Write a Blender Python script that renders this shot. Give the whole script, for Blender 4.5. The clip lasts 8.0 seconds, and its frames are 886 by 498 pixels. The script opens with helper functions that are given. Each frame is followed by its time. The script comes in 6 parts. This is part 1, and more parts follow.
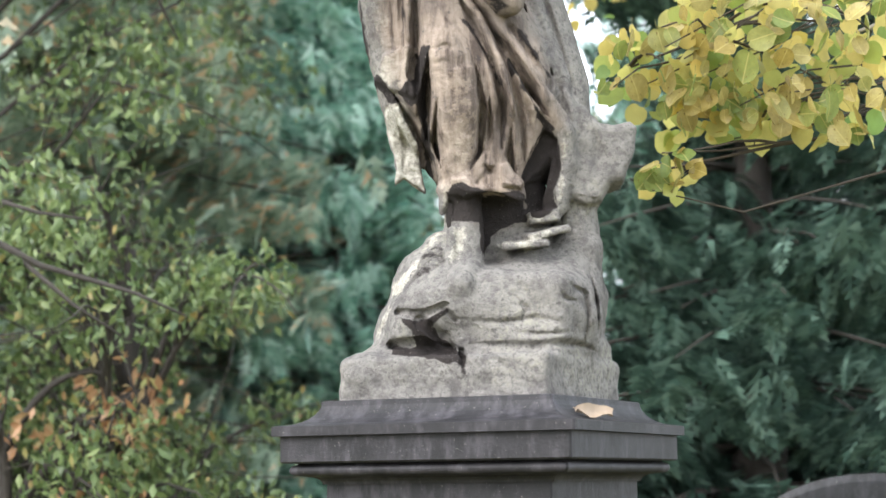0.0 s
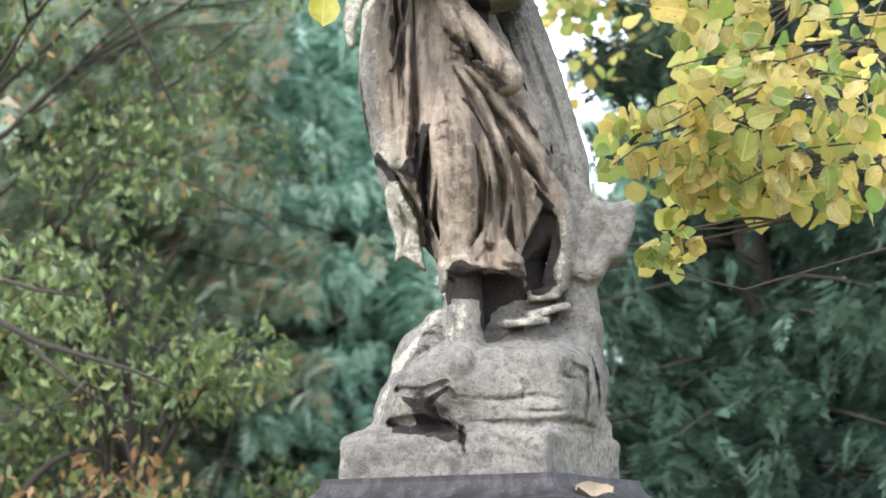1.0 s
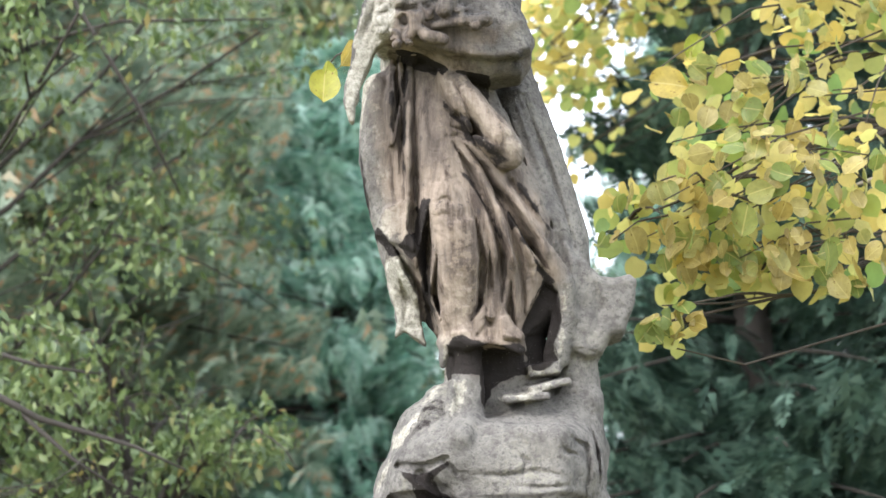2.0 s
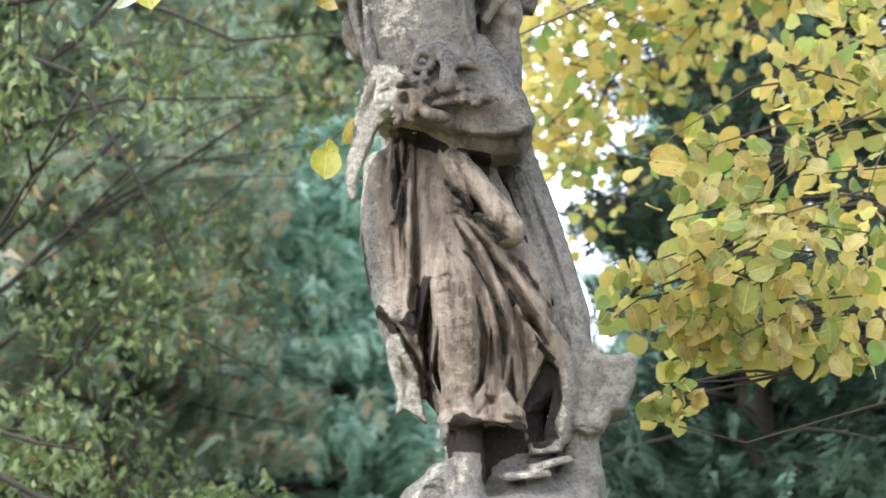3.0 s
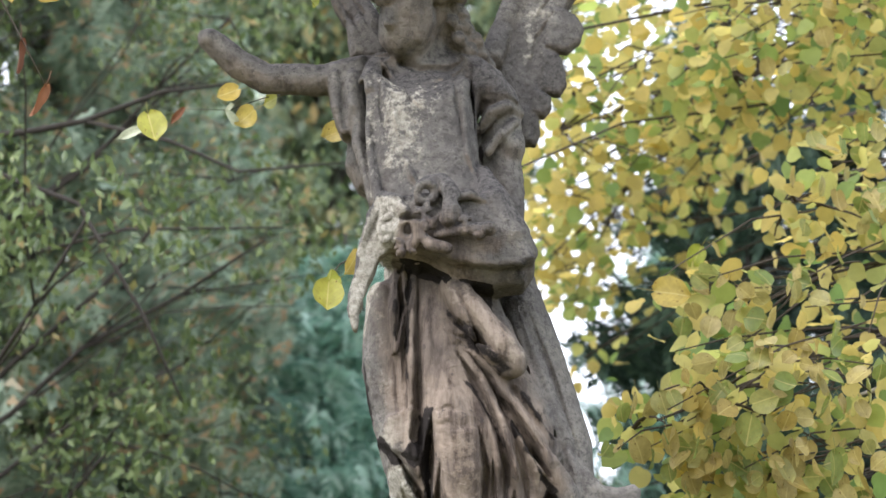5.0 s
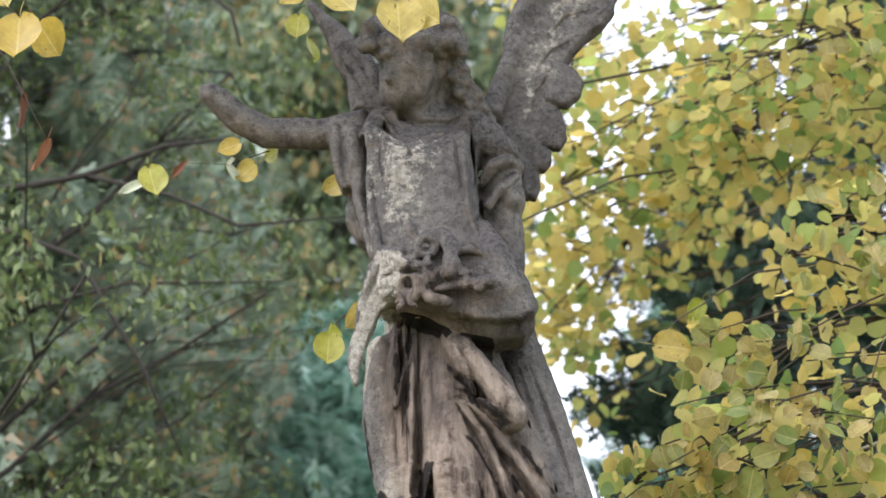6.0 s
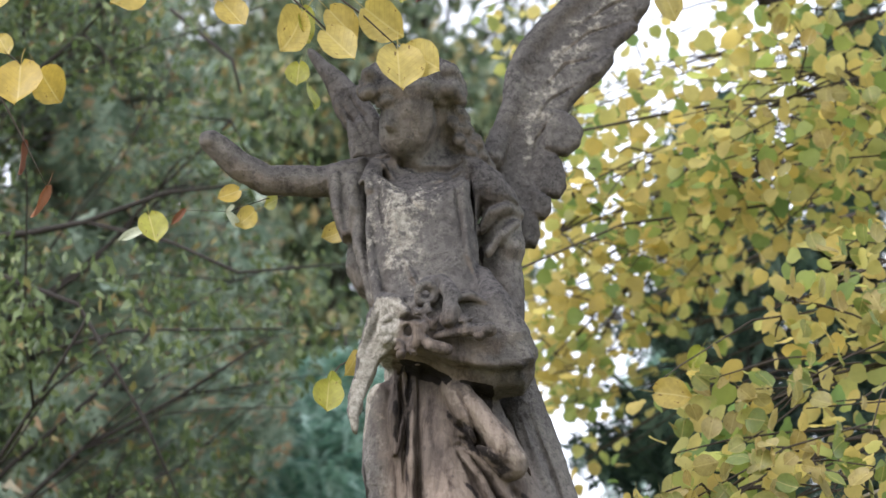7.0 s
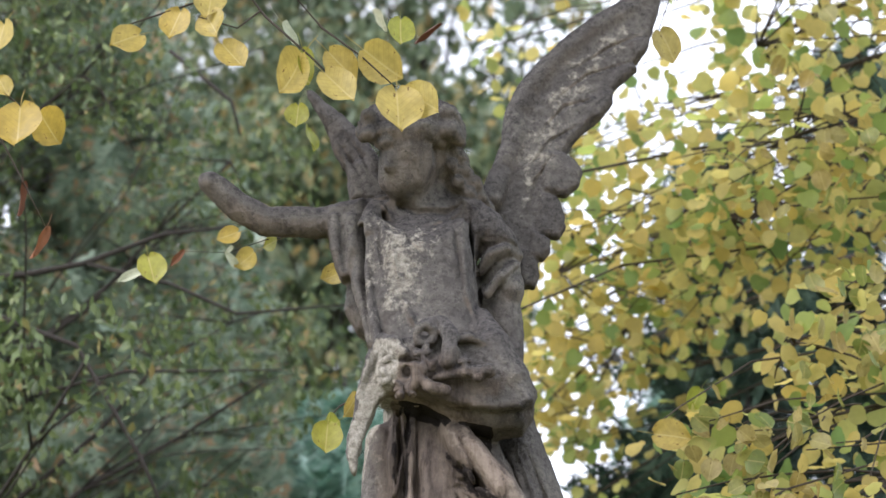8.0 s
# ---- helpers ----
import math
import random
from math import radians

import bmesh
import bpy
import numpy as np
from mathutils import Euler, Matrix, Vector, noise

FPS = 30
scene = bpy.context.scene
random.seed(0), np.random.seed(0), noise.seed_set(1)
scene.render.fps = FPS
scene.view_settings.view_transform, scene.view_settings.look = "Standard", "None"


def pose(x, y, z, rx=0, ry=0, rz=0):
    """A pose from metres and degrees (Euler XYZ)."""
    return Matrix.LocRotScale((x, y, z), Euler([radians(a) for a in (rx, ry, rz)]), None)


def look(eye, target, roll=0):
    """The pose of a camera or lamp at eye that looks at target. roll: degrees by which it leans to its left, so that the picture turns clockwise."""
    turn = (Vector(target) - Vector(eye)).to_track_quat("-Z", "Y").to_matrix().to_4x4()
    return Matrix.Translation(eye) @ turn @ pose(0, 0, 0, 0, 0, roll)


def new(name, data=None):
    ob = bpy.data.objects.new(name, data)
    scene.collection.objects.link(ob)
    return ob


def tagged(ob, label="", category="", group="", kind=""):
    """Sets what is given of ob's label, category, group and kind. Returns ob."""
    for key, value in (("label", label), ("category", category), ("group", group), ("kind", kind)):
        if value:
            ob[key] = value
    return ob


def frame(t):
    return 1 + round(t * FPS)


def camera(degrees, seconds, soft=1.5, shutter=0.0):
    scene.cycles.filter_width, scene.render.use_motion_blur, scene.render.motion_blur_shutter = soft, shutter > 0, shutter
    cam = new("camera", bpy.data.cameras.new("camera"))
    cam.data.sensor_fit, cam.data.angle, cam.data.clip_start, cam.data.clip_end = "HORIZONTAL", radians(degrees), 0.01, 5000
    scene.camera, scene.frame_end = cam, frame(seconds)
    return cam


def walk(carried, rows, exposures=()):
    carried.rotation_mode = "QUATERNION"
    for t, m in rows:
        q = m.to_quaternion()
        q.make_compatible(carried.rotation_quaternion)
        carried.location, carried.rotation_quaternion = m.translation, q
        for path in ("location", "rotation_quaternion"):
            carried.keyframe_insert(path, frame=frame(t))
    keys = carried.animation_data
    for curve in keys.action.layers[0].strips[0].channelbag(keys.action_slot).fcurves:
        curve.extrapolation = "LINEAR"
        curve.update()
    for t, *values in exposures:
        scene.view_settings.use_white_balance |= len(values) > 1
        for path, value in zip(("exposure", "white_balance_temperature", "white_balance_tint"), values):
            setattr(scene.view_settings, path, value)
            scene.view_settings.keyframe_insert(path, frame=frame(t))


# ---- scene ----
cam = camera(25.97, 8.0)
cam.data.dof.use_dof = True
cam.data.dof.focus_distance = 4.28
cam.data.dof.aperture_fstop = 3.6
ROWS = [
    (0.0, 97.001, 0.695, 0.085),
    (0.5, 98.057, 0.701, 0.083),
    (1.0, 99.315, 0.691, 0.086),
    (1.5, 100.399, 0.725, 0.091),
    (3.0, 103.859, 0.657, 0.113),
    (3.5, 104.853, 0.612, 0.112),
    (4.0, 105.987, 0.492, 0.099),
    (4.5, 106.887, 0.472, 0.123),
    (6.0, 109.366, 0.510, 0.161),
    (6.5, 110.019, 0.477, 0.146),
    (7.0, 110.769, 0.487, 0.147),
    (7.5, 111.367, 0.490, 0.124),
    (8.0, 111.998, 0.496, 0.119),
]
walk(cam, [(t, pose(0, 0, 1.6, rx, ry, rz)) for t, rx, ry, rz in ROWS],
     exposures=[(0.0, 1.66, 6150, 10), (3.0, 1.44, 6150, 11), (4.5, 1.14, 6150, 13), (6.0, 0.9, 6150, 15), (8.0, 0.68, 6150, 16)])

# ---- light: a bright overcast autumn day ----
world = bpy.data.worlds.new("overcast_sky")
scene.world = world
world.use_nodes = True
wn = world.node_tree
sky = wn.nodes.new("ShaderNodeTexSky")
sky.sky_type = "NISHITA"
sky.sun_disc = False
sky.sun_elevation, sky.sun_rotation = radians(42), radians(215)
sky.air_density, sky.dust_density, sky.ozone_density = 1.0, 7.0, 0.6
veil = wn.nodes.new("ShaderNodeMix")
veil.data_type = "RGBA"
veil.inputs[0].default_value = 0.8
veil.inputs[7].default_value = (9.6, 10.0, 10.4, 1)
wn.links.new(sky.outputs["Color"], veil.inputs[6])
wn.nodes["Background"].inputs["Strength"].default_value = 0.15
wn.links.new(veil.outputs[2], wn.nodes["Background"].inputs["Color"])
sun = new("sun", bpy.data.lights.new("sun", "SUN"))
sun.data.energy, sun.data.angle, sun.data.color = 2.1, radians(40), (1.0, 0.97, 0.93)
sun.matrix_world = look((-4.5, -3.0, 7.5), (0, 1.0, 2.2))


# ---- materials ----
def material(name):
    m = bpy.data.materials.new(name)
    m.use_nodes = True
    return m, m.node_tree, m.node_tree.nodes["Principled BSDF"]


def node(nt, kind, **values):
    n = nt.nodes.new(kind)
    for key, value in values.items():
        n.inputs[key.replace("_", " ")].default_value = value
    return n


def noise_at(nt, scale, detail=6.0, rough=0.6, stretch=(1, 1, 1)):
    tc = nt.nodes.new("ShaderNodeTexCoord")
    mp = nt.nodes.new("ShaderNodeMapping")
    mp.inputs["Scale"].default_value = stretch
    n = node(nt, "ShaderNodeTexNoise", Scale=scale, Detail=detail, Roughness=rough)
    nt.links.new(tc.outputs["Object"], mp.inputs["Vector"])
    nt.links.new(mp.outputs["Vector"], n.inputs["Vector"])
    return n.outputs["Fac"]


def ramp(nt, fac, stops):
    r = nt.nodes.new("ShaderNodeValToRGB")
    el = r.color_ramp.elements
    while len(el) < len(stops):
        el.new(0.5)
    for e, (p, c) in zip(el, stops):
        e.position = p
        e.color = (c, c, c, 1) if isinstance(c, (int, float)) else (*c, 1)
    nt.links.new(fac, r.inputs["Fac"])
    return r.outputs["Color"]


def mix(nt, fac, a, b, mode="MIX"):
    n = nt.nodes.new("ShaderNodeMix")
    n.data_type, n.blend_type = "RGBA", mode
    for value, slot in ((fac, 0), (a, 6), (b, 7)):
        if isinstance(value, (int, float)):
            n.inputs[slot].default_value = value
        elif isinstance(value, tuple):
            n.inputs[slot].default_value = (*value, 1)
        else:
            nt.links.new(value, n.inputs[slot])
    return n.outputs[2]


def math_of(nt, op, a, b):
    n = nt.nodes.new("ShaderNodeMath")
    n.operation = op
    for value, slot in ((a, 0), (b, 1)):
        if isinstance(value, (int, float)):
            n.inputs[slot].default_value = value
        else:
            nt.links.new(value, n.inputs[slot])
    return n.outputs[0]


def bump(nt, bsdf, height, strength, distance):
    n = node(nt, "ShaderNodeBump", Strength=strength, Distance=distance)
    nt.links.new(height, n.inputs["Height"])
    nt.links.new(n.outputs["Normal"], bsdf.inputs["Normal"])


def sandstone():
    m, nt, b = material("weathered_sandstone")
    at = nt.nodes.new("ShaderNodeAttribute")
    at.attribute_name = "wear_and_shade"
    sep = nt.nodes.new("ShaderNodeSeparateColor")
    nt.links.new(at.outputs["Color"], sep.inputs["Color"])
    crust_and_shade, fresh, warm = sep.outputs[0], sep.outputs[1], sep.outputs[2]
    big = noise_at(nt, 6, 6, 0.6)
    mid = noise_at(nt, 34, 9, 0.68)
    grit = noise_at(nt, 85, 8, 0.72)
    fine = noise_at(nt, 170, 6, 0.75)
    streak = noise_at(nt, 30, 8, 0.66, (1, 1, 0.13))
    # grey skin, darker where it holds dirt
    blotch = math_of(nt, "ADD", math_of(nt, "MULTIPLY", big, 0.4), math_of(nt, "MULTIPLY", mid, 0.6))
    grey = mix(nt, ramp(nt, blotch, [(0.4, 0.0), (0.5, 0.55), (0.6, 1.0)]), (0.098, 0.091, 0.088), (0.218, 0.206, 0.19))
    grey = mix(nt, ramp(nt, grit, [(0.4, 0.6), (0.47, 0.0)]), grey, (0.075, 0.068, 0.066))
    # cream and green-grey lichen in crisp small patches
    lichen = math_of(nt, "MULTIPLY", ramp(nt, big, [(0.5, 0.0), (0.62, 1.0)]), ramp(nt, grit, [(0.5, 0.0), (0.57, 0.7)]))
    grey = mix(nt, lichen, grey, (0.25, 0.24, 0.195))
    robe = mix(nt, ramp(nt, streak, [(0.38, 0.0), (0.5, 0.6), (0.62, 1.0)]), (0.072, 0.054, 0.045), (0.3, 0.243, 0.198))
    robe = mix(nt, ramp(nt, big, [(0.44, 0.0), (0.6, 0.6)]), robe, (0.1, 0.084, 0.075))
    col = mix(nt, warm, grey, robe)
    # alpha holds soot, and the shade painted onto the wings
    soot_shade_mix = math_of(nt, "MULTIPLY", at.outputs["Alpha"], ramp(nt, mid, [(0.36, 0.3), (0.55, 0.95)]))
    col = mix(nt, soot_shade_mix, col, mix(nt, ramp(nt, grit, [(0.4, 0.0), (0.6, 1.0)]), (0.022, 0.021, 0.024), (0.085, 0.08, 0.08)))
    col = mix(nt, ramp(nt, mid, [(0.6, 0.0), (0.66, 0.6)]), col, (0.045, 0.042, 0.042))
    # pale breaks, then black crust and painted hollow shade, with broken edges
    fr = math_of(nt, "ADD", fresh, math_of(nt, "MULTIPLY", math_of(nt, "SUBTRACT", mid, 0.5), 1.5))
    cream = mix(nt, ramp(nt, grit, [(0.38, 0.0), (0.6, 1.0)]), (0.21, 0.19, 0.16), (0.44, 0.42, 0.365))
    tan = mix(nt, ramp(nt, streak, [(0.38, 0.0), (0.6, 1.0)]), (0.2, 0.158, 0.125), (0.34, 0.285, 0.235))
    col = mix(nt, ramp(nt, fr, [(0.36, 0.0), (0.52, 0.85)]), col, mix(nt, warm, cream, tan))
    cr = math_of(nt, "ADD", crust_and_shade, math_of(nt, "MULTIPLY", math_of(nt, "SUBTRACT", mid, 0.5), 0.9))
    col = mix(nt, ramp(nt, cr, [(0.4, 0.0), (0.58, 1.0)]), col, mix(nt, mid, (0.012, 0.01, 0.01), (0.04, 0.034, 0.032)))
    # pits and specks
    col = mix(nt, ramp(nt, fine, [(0.62, 0.0), (0.68, 0.5)]), col, (0.33, 0.315, 0.27))
    col = mix(nt, ramp(nt, fine, [(0.3, 0.6), (0.38, 0.0)]), col, (0.05, 0.045, 0.045))
    nt.links.new(col, b.inputs["Base Color"])
    b.inputs["Roughness"].default_value = 0.92
    b.inputs["Specular IOR Level"].default_value = 0.12
    relief = math_of(nt, "ADD", math_of(nt, "MULTIPLY", mid, 1.5), math_of(nt, "ADD", grit, math_of(nt, "MULTIPLY", fine, 0.4)))
    bump(nt, b, relief, 0.8, 0.009)
    return m


def dark_stone(name="dark_capstone", lo=(0.0035, 0.0033, 0.004), hi=(0.018, 0.0165, 0.019), rough=0.6):
    m, nt, b = material(name)
    mid = noise_at(nt, 14, 6, 0.65)
    fine = noise_at(nt, 190, 4, 0.7)
    col = mix(nt, ramp(nt, mid, [(0.3, 0.0), (0.7, 1.0)]), lo, hi)
    run = noise_at(nt, 26, 6, 0.7, (1, 1, 0.3))
    col = mix(nt, ramp(nt, run, [(0.48, 0.0), (0.64, 0.8)]), col, tuple(c * 2.2 for c in hi))
    col = mix(nt, ramp(nt, fine, [(0.66, 0.0), (0.71, 0.7)]), col, (0.3, 0.28, 0.25))
    nt.links.new(col, b.inputs["Base Color"])
    b.inputs["Roughness"].default_value = rough
    b.inputs["Specular IOR Level"].default_value = 0.25
    bump(nt, b, math_of(nt, "ADD", mid, fine), 0.35, 0.003)
    return m


def leafy(name, stops, translucent=0.35, rough=0.5, per="Random Per Island", mottled=0.0):
    m, nt, b = material(name)
    if per == "Object":
        rnd = nt.nodes.new("ShaderNodeObjectInfo").outputs["Random"]
    else:
        rnd = nt.nodes.new("ShaderNodeNewGeometry").outputs[per]
    col = ramp(nt, rnd, stops)
    var = noise_at(nt, 3.2 if mottled else 9, 5)
    col = mix(nt, ramp(nt, var, [(0.35, 0.55), (0.6, 0.0)]), col, mix(nt, 0.5, col, (0.02, 0.03, 0.01)))
    if mottled:
        col = mix(nt, ramp(nt, var, [(0.6, 0.0), (0.72, mottled)]), col, (0.2, 0.25, 0.03))
        col = mix(nt, ramp(nt, noise_at(nt, 6, 3), [(0.66, 0.0), (0.69, 0.85)]), col, (0.12, 0.06, 0.015))
    if mottled:
        tc = nt.nodes.new("ShaderNodeTexCoord")
        xyz = nt.nodes.new("ShaderNodeSeparateXYZ")
        nt.links.new(tc.outputs["Object"], xyz.inputs[0])
        away = math_of(nt, "ABSOLUTE", xyz.outputs[0], 0.0)
        rib = math_of(nt, "SINE", math_of(nt, "MULTIPLY", math_of(nt, "SUBTRACT", xyz.outputs[2], math_of(nt, "MULTIPLY", away, 0.8)), 42.0), 0.0)
        col = mix(nt, ramp(nt, rib, [(0.82, 0.0), (0.98, 0.3)]), col, (0.3, 0.2, 0.04))
        col = mix(nt, ramp(nt, away, [(0.012, 0.5), (0.03, 0.0)]), col, (0.6, 0.5, 0.2))
    nt.links.new(col, b.inputs["Base Color"])
    b.inputs["Roughness"].default_value = rough
    tr = nt.nodes.new("ShaderNodeBsdfTranslucent")
    nt.links.new(col, tr.inputs["Color"])
    ms = nt.nodes.new("ShaderNodeMixShader")
    ms.inputs[0].default_value = translucent
    nt.links.new(b.outputs[0], ms.inputs[1])
    nt.links.new(tr.outputs[0], ms.inputs[2])
    nt.links.new(ms.outputs[0], nt.nodes["Material Output"].inputs["Surface"])
    return m


def barky(name, lo, hi):
    m, nt, b = material(name)
    n = noise_at(nt, 30, 6, 0.7, (1, 1, 0.3))
    nt.links.new(mix(nt, n, lo, hi), b.inputs["Base Color"])
    b.inputs["Roughness"].default_value = 0.9
    bump(nt, b, n, 0.7, 0.01)
    return m


def litter():
    m, nt, b = material("grass_and_leaf_litter")
    big, fine = noise_at(nt, 1.2, 5), noise_at(nt, 40, 5, 0.7)
    col = mix(nt, ramp(nt, big, [(0.4, 0.0), (0.6, 1.0)]), (0.08, 0.12, 0.03), (0.2, 0.16, 0.08))
    col = mix(nt, ramp(nt, fine, [(0.55, 0.0), (0.65, 0.8)]), col, (0.45, 0.33, 0.1))
    nt.links.new(col, b.inputs["Base Color"])
    b.inputs["Roughness"].default_value = 0.95
    bump(nt, b, fine, 0.8, 0.04)
    return m


STONE, CAP = sandstone(), dark_stone()
GRANITE = dark_stone("black_granite", (0.006, 0.006, 0.007), (0.016, 0.016, 0.018), 0.5)
BARK = barky("dark_bark", (0.012, 0.01, 0.009), (0.05, 0.042, 0.035))
TWIG = barky("twig_bark", (0.02, 0.016, 0.013), (0.07, 0.052, 0.036))
PALE_BARK = barky("pale_bark", (0.16, 0.14, 0.12), (0.34, 0.31, 0.27))
# same leaf as YELLOW_NEAR; its higher colours stand in for backlight
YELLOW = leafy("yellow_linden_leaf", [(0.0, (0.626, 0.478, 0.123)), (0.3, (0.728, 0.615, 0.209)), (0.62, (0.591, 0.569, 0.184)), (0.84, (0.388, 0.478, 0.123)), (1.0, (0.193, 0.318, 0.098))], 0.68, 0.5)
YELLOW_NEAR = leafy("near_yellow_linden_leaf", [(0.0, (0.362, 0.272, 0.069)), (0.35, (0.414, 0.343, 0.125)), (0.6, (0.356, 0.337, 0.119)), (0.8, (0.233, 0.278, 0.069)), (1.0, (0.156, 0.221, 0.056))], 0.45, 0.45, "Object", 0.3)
GOLD = leafy("golden_leaf", [(0.0, (0.479, 0.340, 0.054)), (1.0, (0.510, 0.409, 0.109))], 0.4, 0.42, "Object", 0.25)
LIME = leafy("lime_green_leaf", [(0.0, (0.309, 0.355, 0.046)), (1.0, (0.402, 0.386, 0.062))], 0.4, 0.42, "Object", 0.2)
PALE = leafy("pale_leaf_back", [(0.0, (0.5, 0.55, 0.42)), (1.0, (0.6, 0.6, 0.42))], 0.3, 0.5, "Object")
RUST = leafy("rusty_withered_leaf", [(0.0, (0.088, 0.028, 0.017)), (1.0, (0.220, 0.077, 0.022))], 0.2, 0.7, "Object")
TAN = leafy("dry_tan_leaf", [(0.0, (0.220, 0.160, 0.112)), (1.0, (0.240, 0.180, 0.128))], 0.1, 0.6, "Object")
BLUE_SPRAY = leafy("blue_green_cypress", [(0.0, (0.135, 0.275, 0.220)), (0.5, (0.385, 0.609, 0.494)), (1.0, (0.684, 0.850, 0.791))], 0.25, 0.45)
DARK_SPRAY = leafy("dark_green_cypress", [(0.0, (0.029, 0.057, 0.046)), (0.5, (0.079, 0.142, 0.111)), (1.0, (0.177, 0.264, 0.217))], 0.22, 0.45)
GREY_SPRAY = leafy("grey_green_cypress", [(0.0, (0.193, 0.269, 0.197)), (0.5, (0.383, 0.495, 0.386)), (0.82, (0.577, 0.680, 0.552)), (0.9, (0.680, 0.414, 0.255)), (1.0, (0.680, 0.533, 0.354))], 0.25, 0.45)
OLIVE = leafy("olive_green_leaf", [(0.0, (0.067, 0.108, 0.041)), (0.6, (0.149, 0.207, 0.075)), (0.93, (0.231, 0.289, 0.116)), (1.0, (0.330, 0.248, 0.091))], 0.40, 0.45)
ORANGE = leafy("orange_brown_leaf", [(0.0, (0.3, 0.15, 0.07)), (0.6, (0.46, 0.28, 0.15)), (1.0, (0.34, 0.36, 0.12))], 0.45, 0.45)
FAR = leafy("far_foliage", [(0.0, (0.089, 0.140, 0.079)), (0.6, (0.189, 0.248, 0.149)), (0.85, (0.299, 0.329, 0.169)), (1.0, (0.457, 0.319, 0.120))], 0.45, 0.45)
SOIL = litter()


# ---- mesh helpers ----
def mesh_from(name, verts, faces, mat, smooth=True):
    me = bpy.data.meshes.new(name)
    me.from_pydata(verts, [], faces)
    me.materials.append(mat)
    if smooth:
        me.polygons.foreach_set("use_smooth", [True] * len(me.polygons))
    return me


def child(name, me, parent, label=""):
    ob = new(name, me)
    ob.parent = parent
    return tagged(ob, label, kind="stuff" if name in ("branchwork", "crown") else "")


def tubes(lines, sides=7):
    """Vertices and faces of tapering round tubes along lines of (point, radius)."""
    verts, faces = [], []
    for line in lines:
        first = len(verts)
        pts = [Vector(p) for p, _ in line]
        for i, (p, r) in enumerate(line):
            d = (pts[min(i + 1, len(pts) - 1)] - pts[max(i - 1, 0)]).normalized()
            a = d.cross(Vector((0.31, 0.2, 0.93)))
            a = a.normalized() if a.length > 0.05 else Vector((1, 0, 0))
            b = d.cross(a)
            for s in range(sides):
                q = 2 * math.pi * s / sides
                verts.append(pts[i] + r * (math.cos(q) * a + math.sin(q) * b))
        for i in range(len(line) - 1):
            for s in range(sides):
                k, n = first + i * sides, (s + 1) % sides
                faces.append((k + s, k + n, k + sides + n, k + sides + s))
        last = first + (len(line) - 1) * sides
        faces += [tuple(range(first + sides - 1, first - 1, -1)), tuple(range(last, last + sides))]
    return verts, faces


def wavy(a, b, ra, rb, rng, sag=0.0, rough=0.06, steps=7):
    """A crooked line of (point, radius) from a to b."""
    a, b = Vector(a), Vector(b)
    out, off, span = [], Vector((0, 0, 0)), (b - a).length
    for i in range(steps + 1):
        f = i / steps
        if 0 < i:
            off = off + Vector(rng.normal(0, rough * span / steps, 3))
        p = a.lerp(b, f) + off * (1 - f ** 4) * 1.0
        p.z -= sag * 4 * f * (1 - f)
        out.append((p, ra + (rb - ra) * f))
    return out


def leaf_shape(kind):
    """Unit leaf: stalk at the origin, tip towards -z, face towards -y."""
    if kind == "heart":
        half = [(0.0, 0.03), (0.2, 0.08), (0.42, -0.02), (0.53, -0.25), (0.52, -0.5), (0.4, -0.74), (0.17, -0.92), (0.0, -1.06)]
        v = [(0.0, 0.0, -0.0)] + [(0, 0.03 + 0.03 * math.sin(3 * z), z) for z in (-0.2, -0.45, -0.7)]
        right = [(x, -0.16 * x - 0.05 * math.sin(9 * z), z) for x, z in half]
        left = [(-x, -0.1 * x + 0.05 * math.sin(7 * z), z) for x, z in half[1:-1]]
        v = v + right + left
        n = 4
        f = [(0, n + 2, n + 1, n), (0, 1, n + 3, n + 2), (1, 2, n + 4, n + 3), (2, 3, n + 5, n + 4), (3, n + 7, n + 6, n + 5)]
        m = n + 8
        f += [(0, n, m, m + 1), (0, m + 1, m + 2, 1), (1, m + 2, m + 3, 2), (2, m + 3, m + 4, 3), (3, m + 4, m + 5, n + 7)]
        return np.array(v), f
    if kind == "small":
        v = [(0, 0, 0), (0.24, -0.05, -0.42), (0.03, 0, -1), (-0.22, -0.05, -0.46), (0, 0.06, -0.45)]
        return np.array(v), [(0, 4, 1), (1, 4, 2), (2, 4, 3), (3, 4, 0)]
    v, f = [], []
    for i in range(11):
        side = (i % 2) * 2 - 1
        s = -0.08 - 0.075 * i
        l = 0.42 * (1 - 0.06 * i)
        q = 0.9 if i < 10 else 0.0
        d = np.array((side * math.sin(q), 0.08, -math.cos(q)))
        w = np.array((math.cos(q), 0.0, side * math.sin(q))) * 0.11
        o = np.array((0, -0.12 * s * s, s))
        k = len(v)
        v += [o - w * 0.75, o + w * 0.75 + d * l * 0.25, o + d * l - np.array((0, 0, 0.05))]
        f.append((k, k + 1, k + 2))
    return np.array(v), f


SHAPES = {k: leaf_shape(k) for k in ("heart", "small", "spray")}


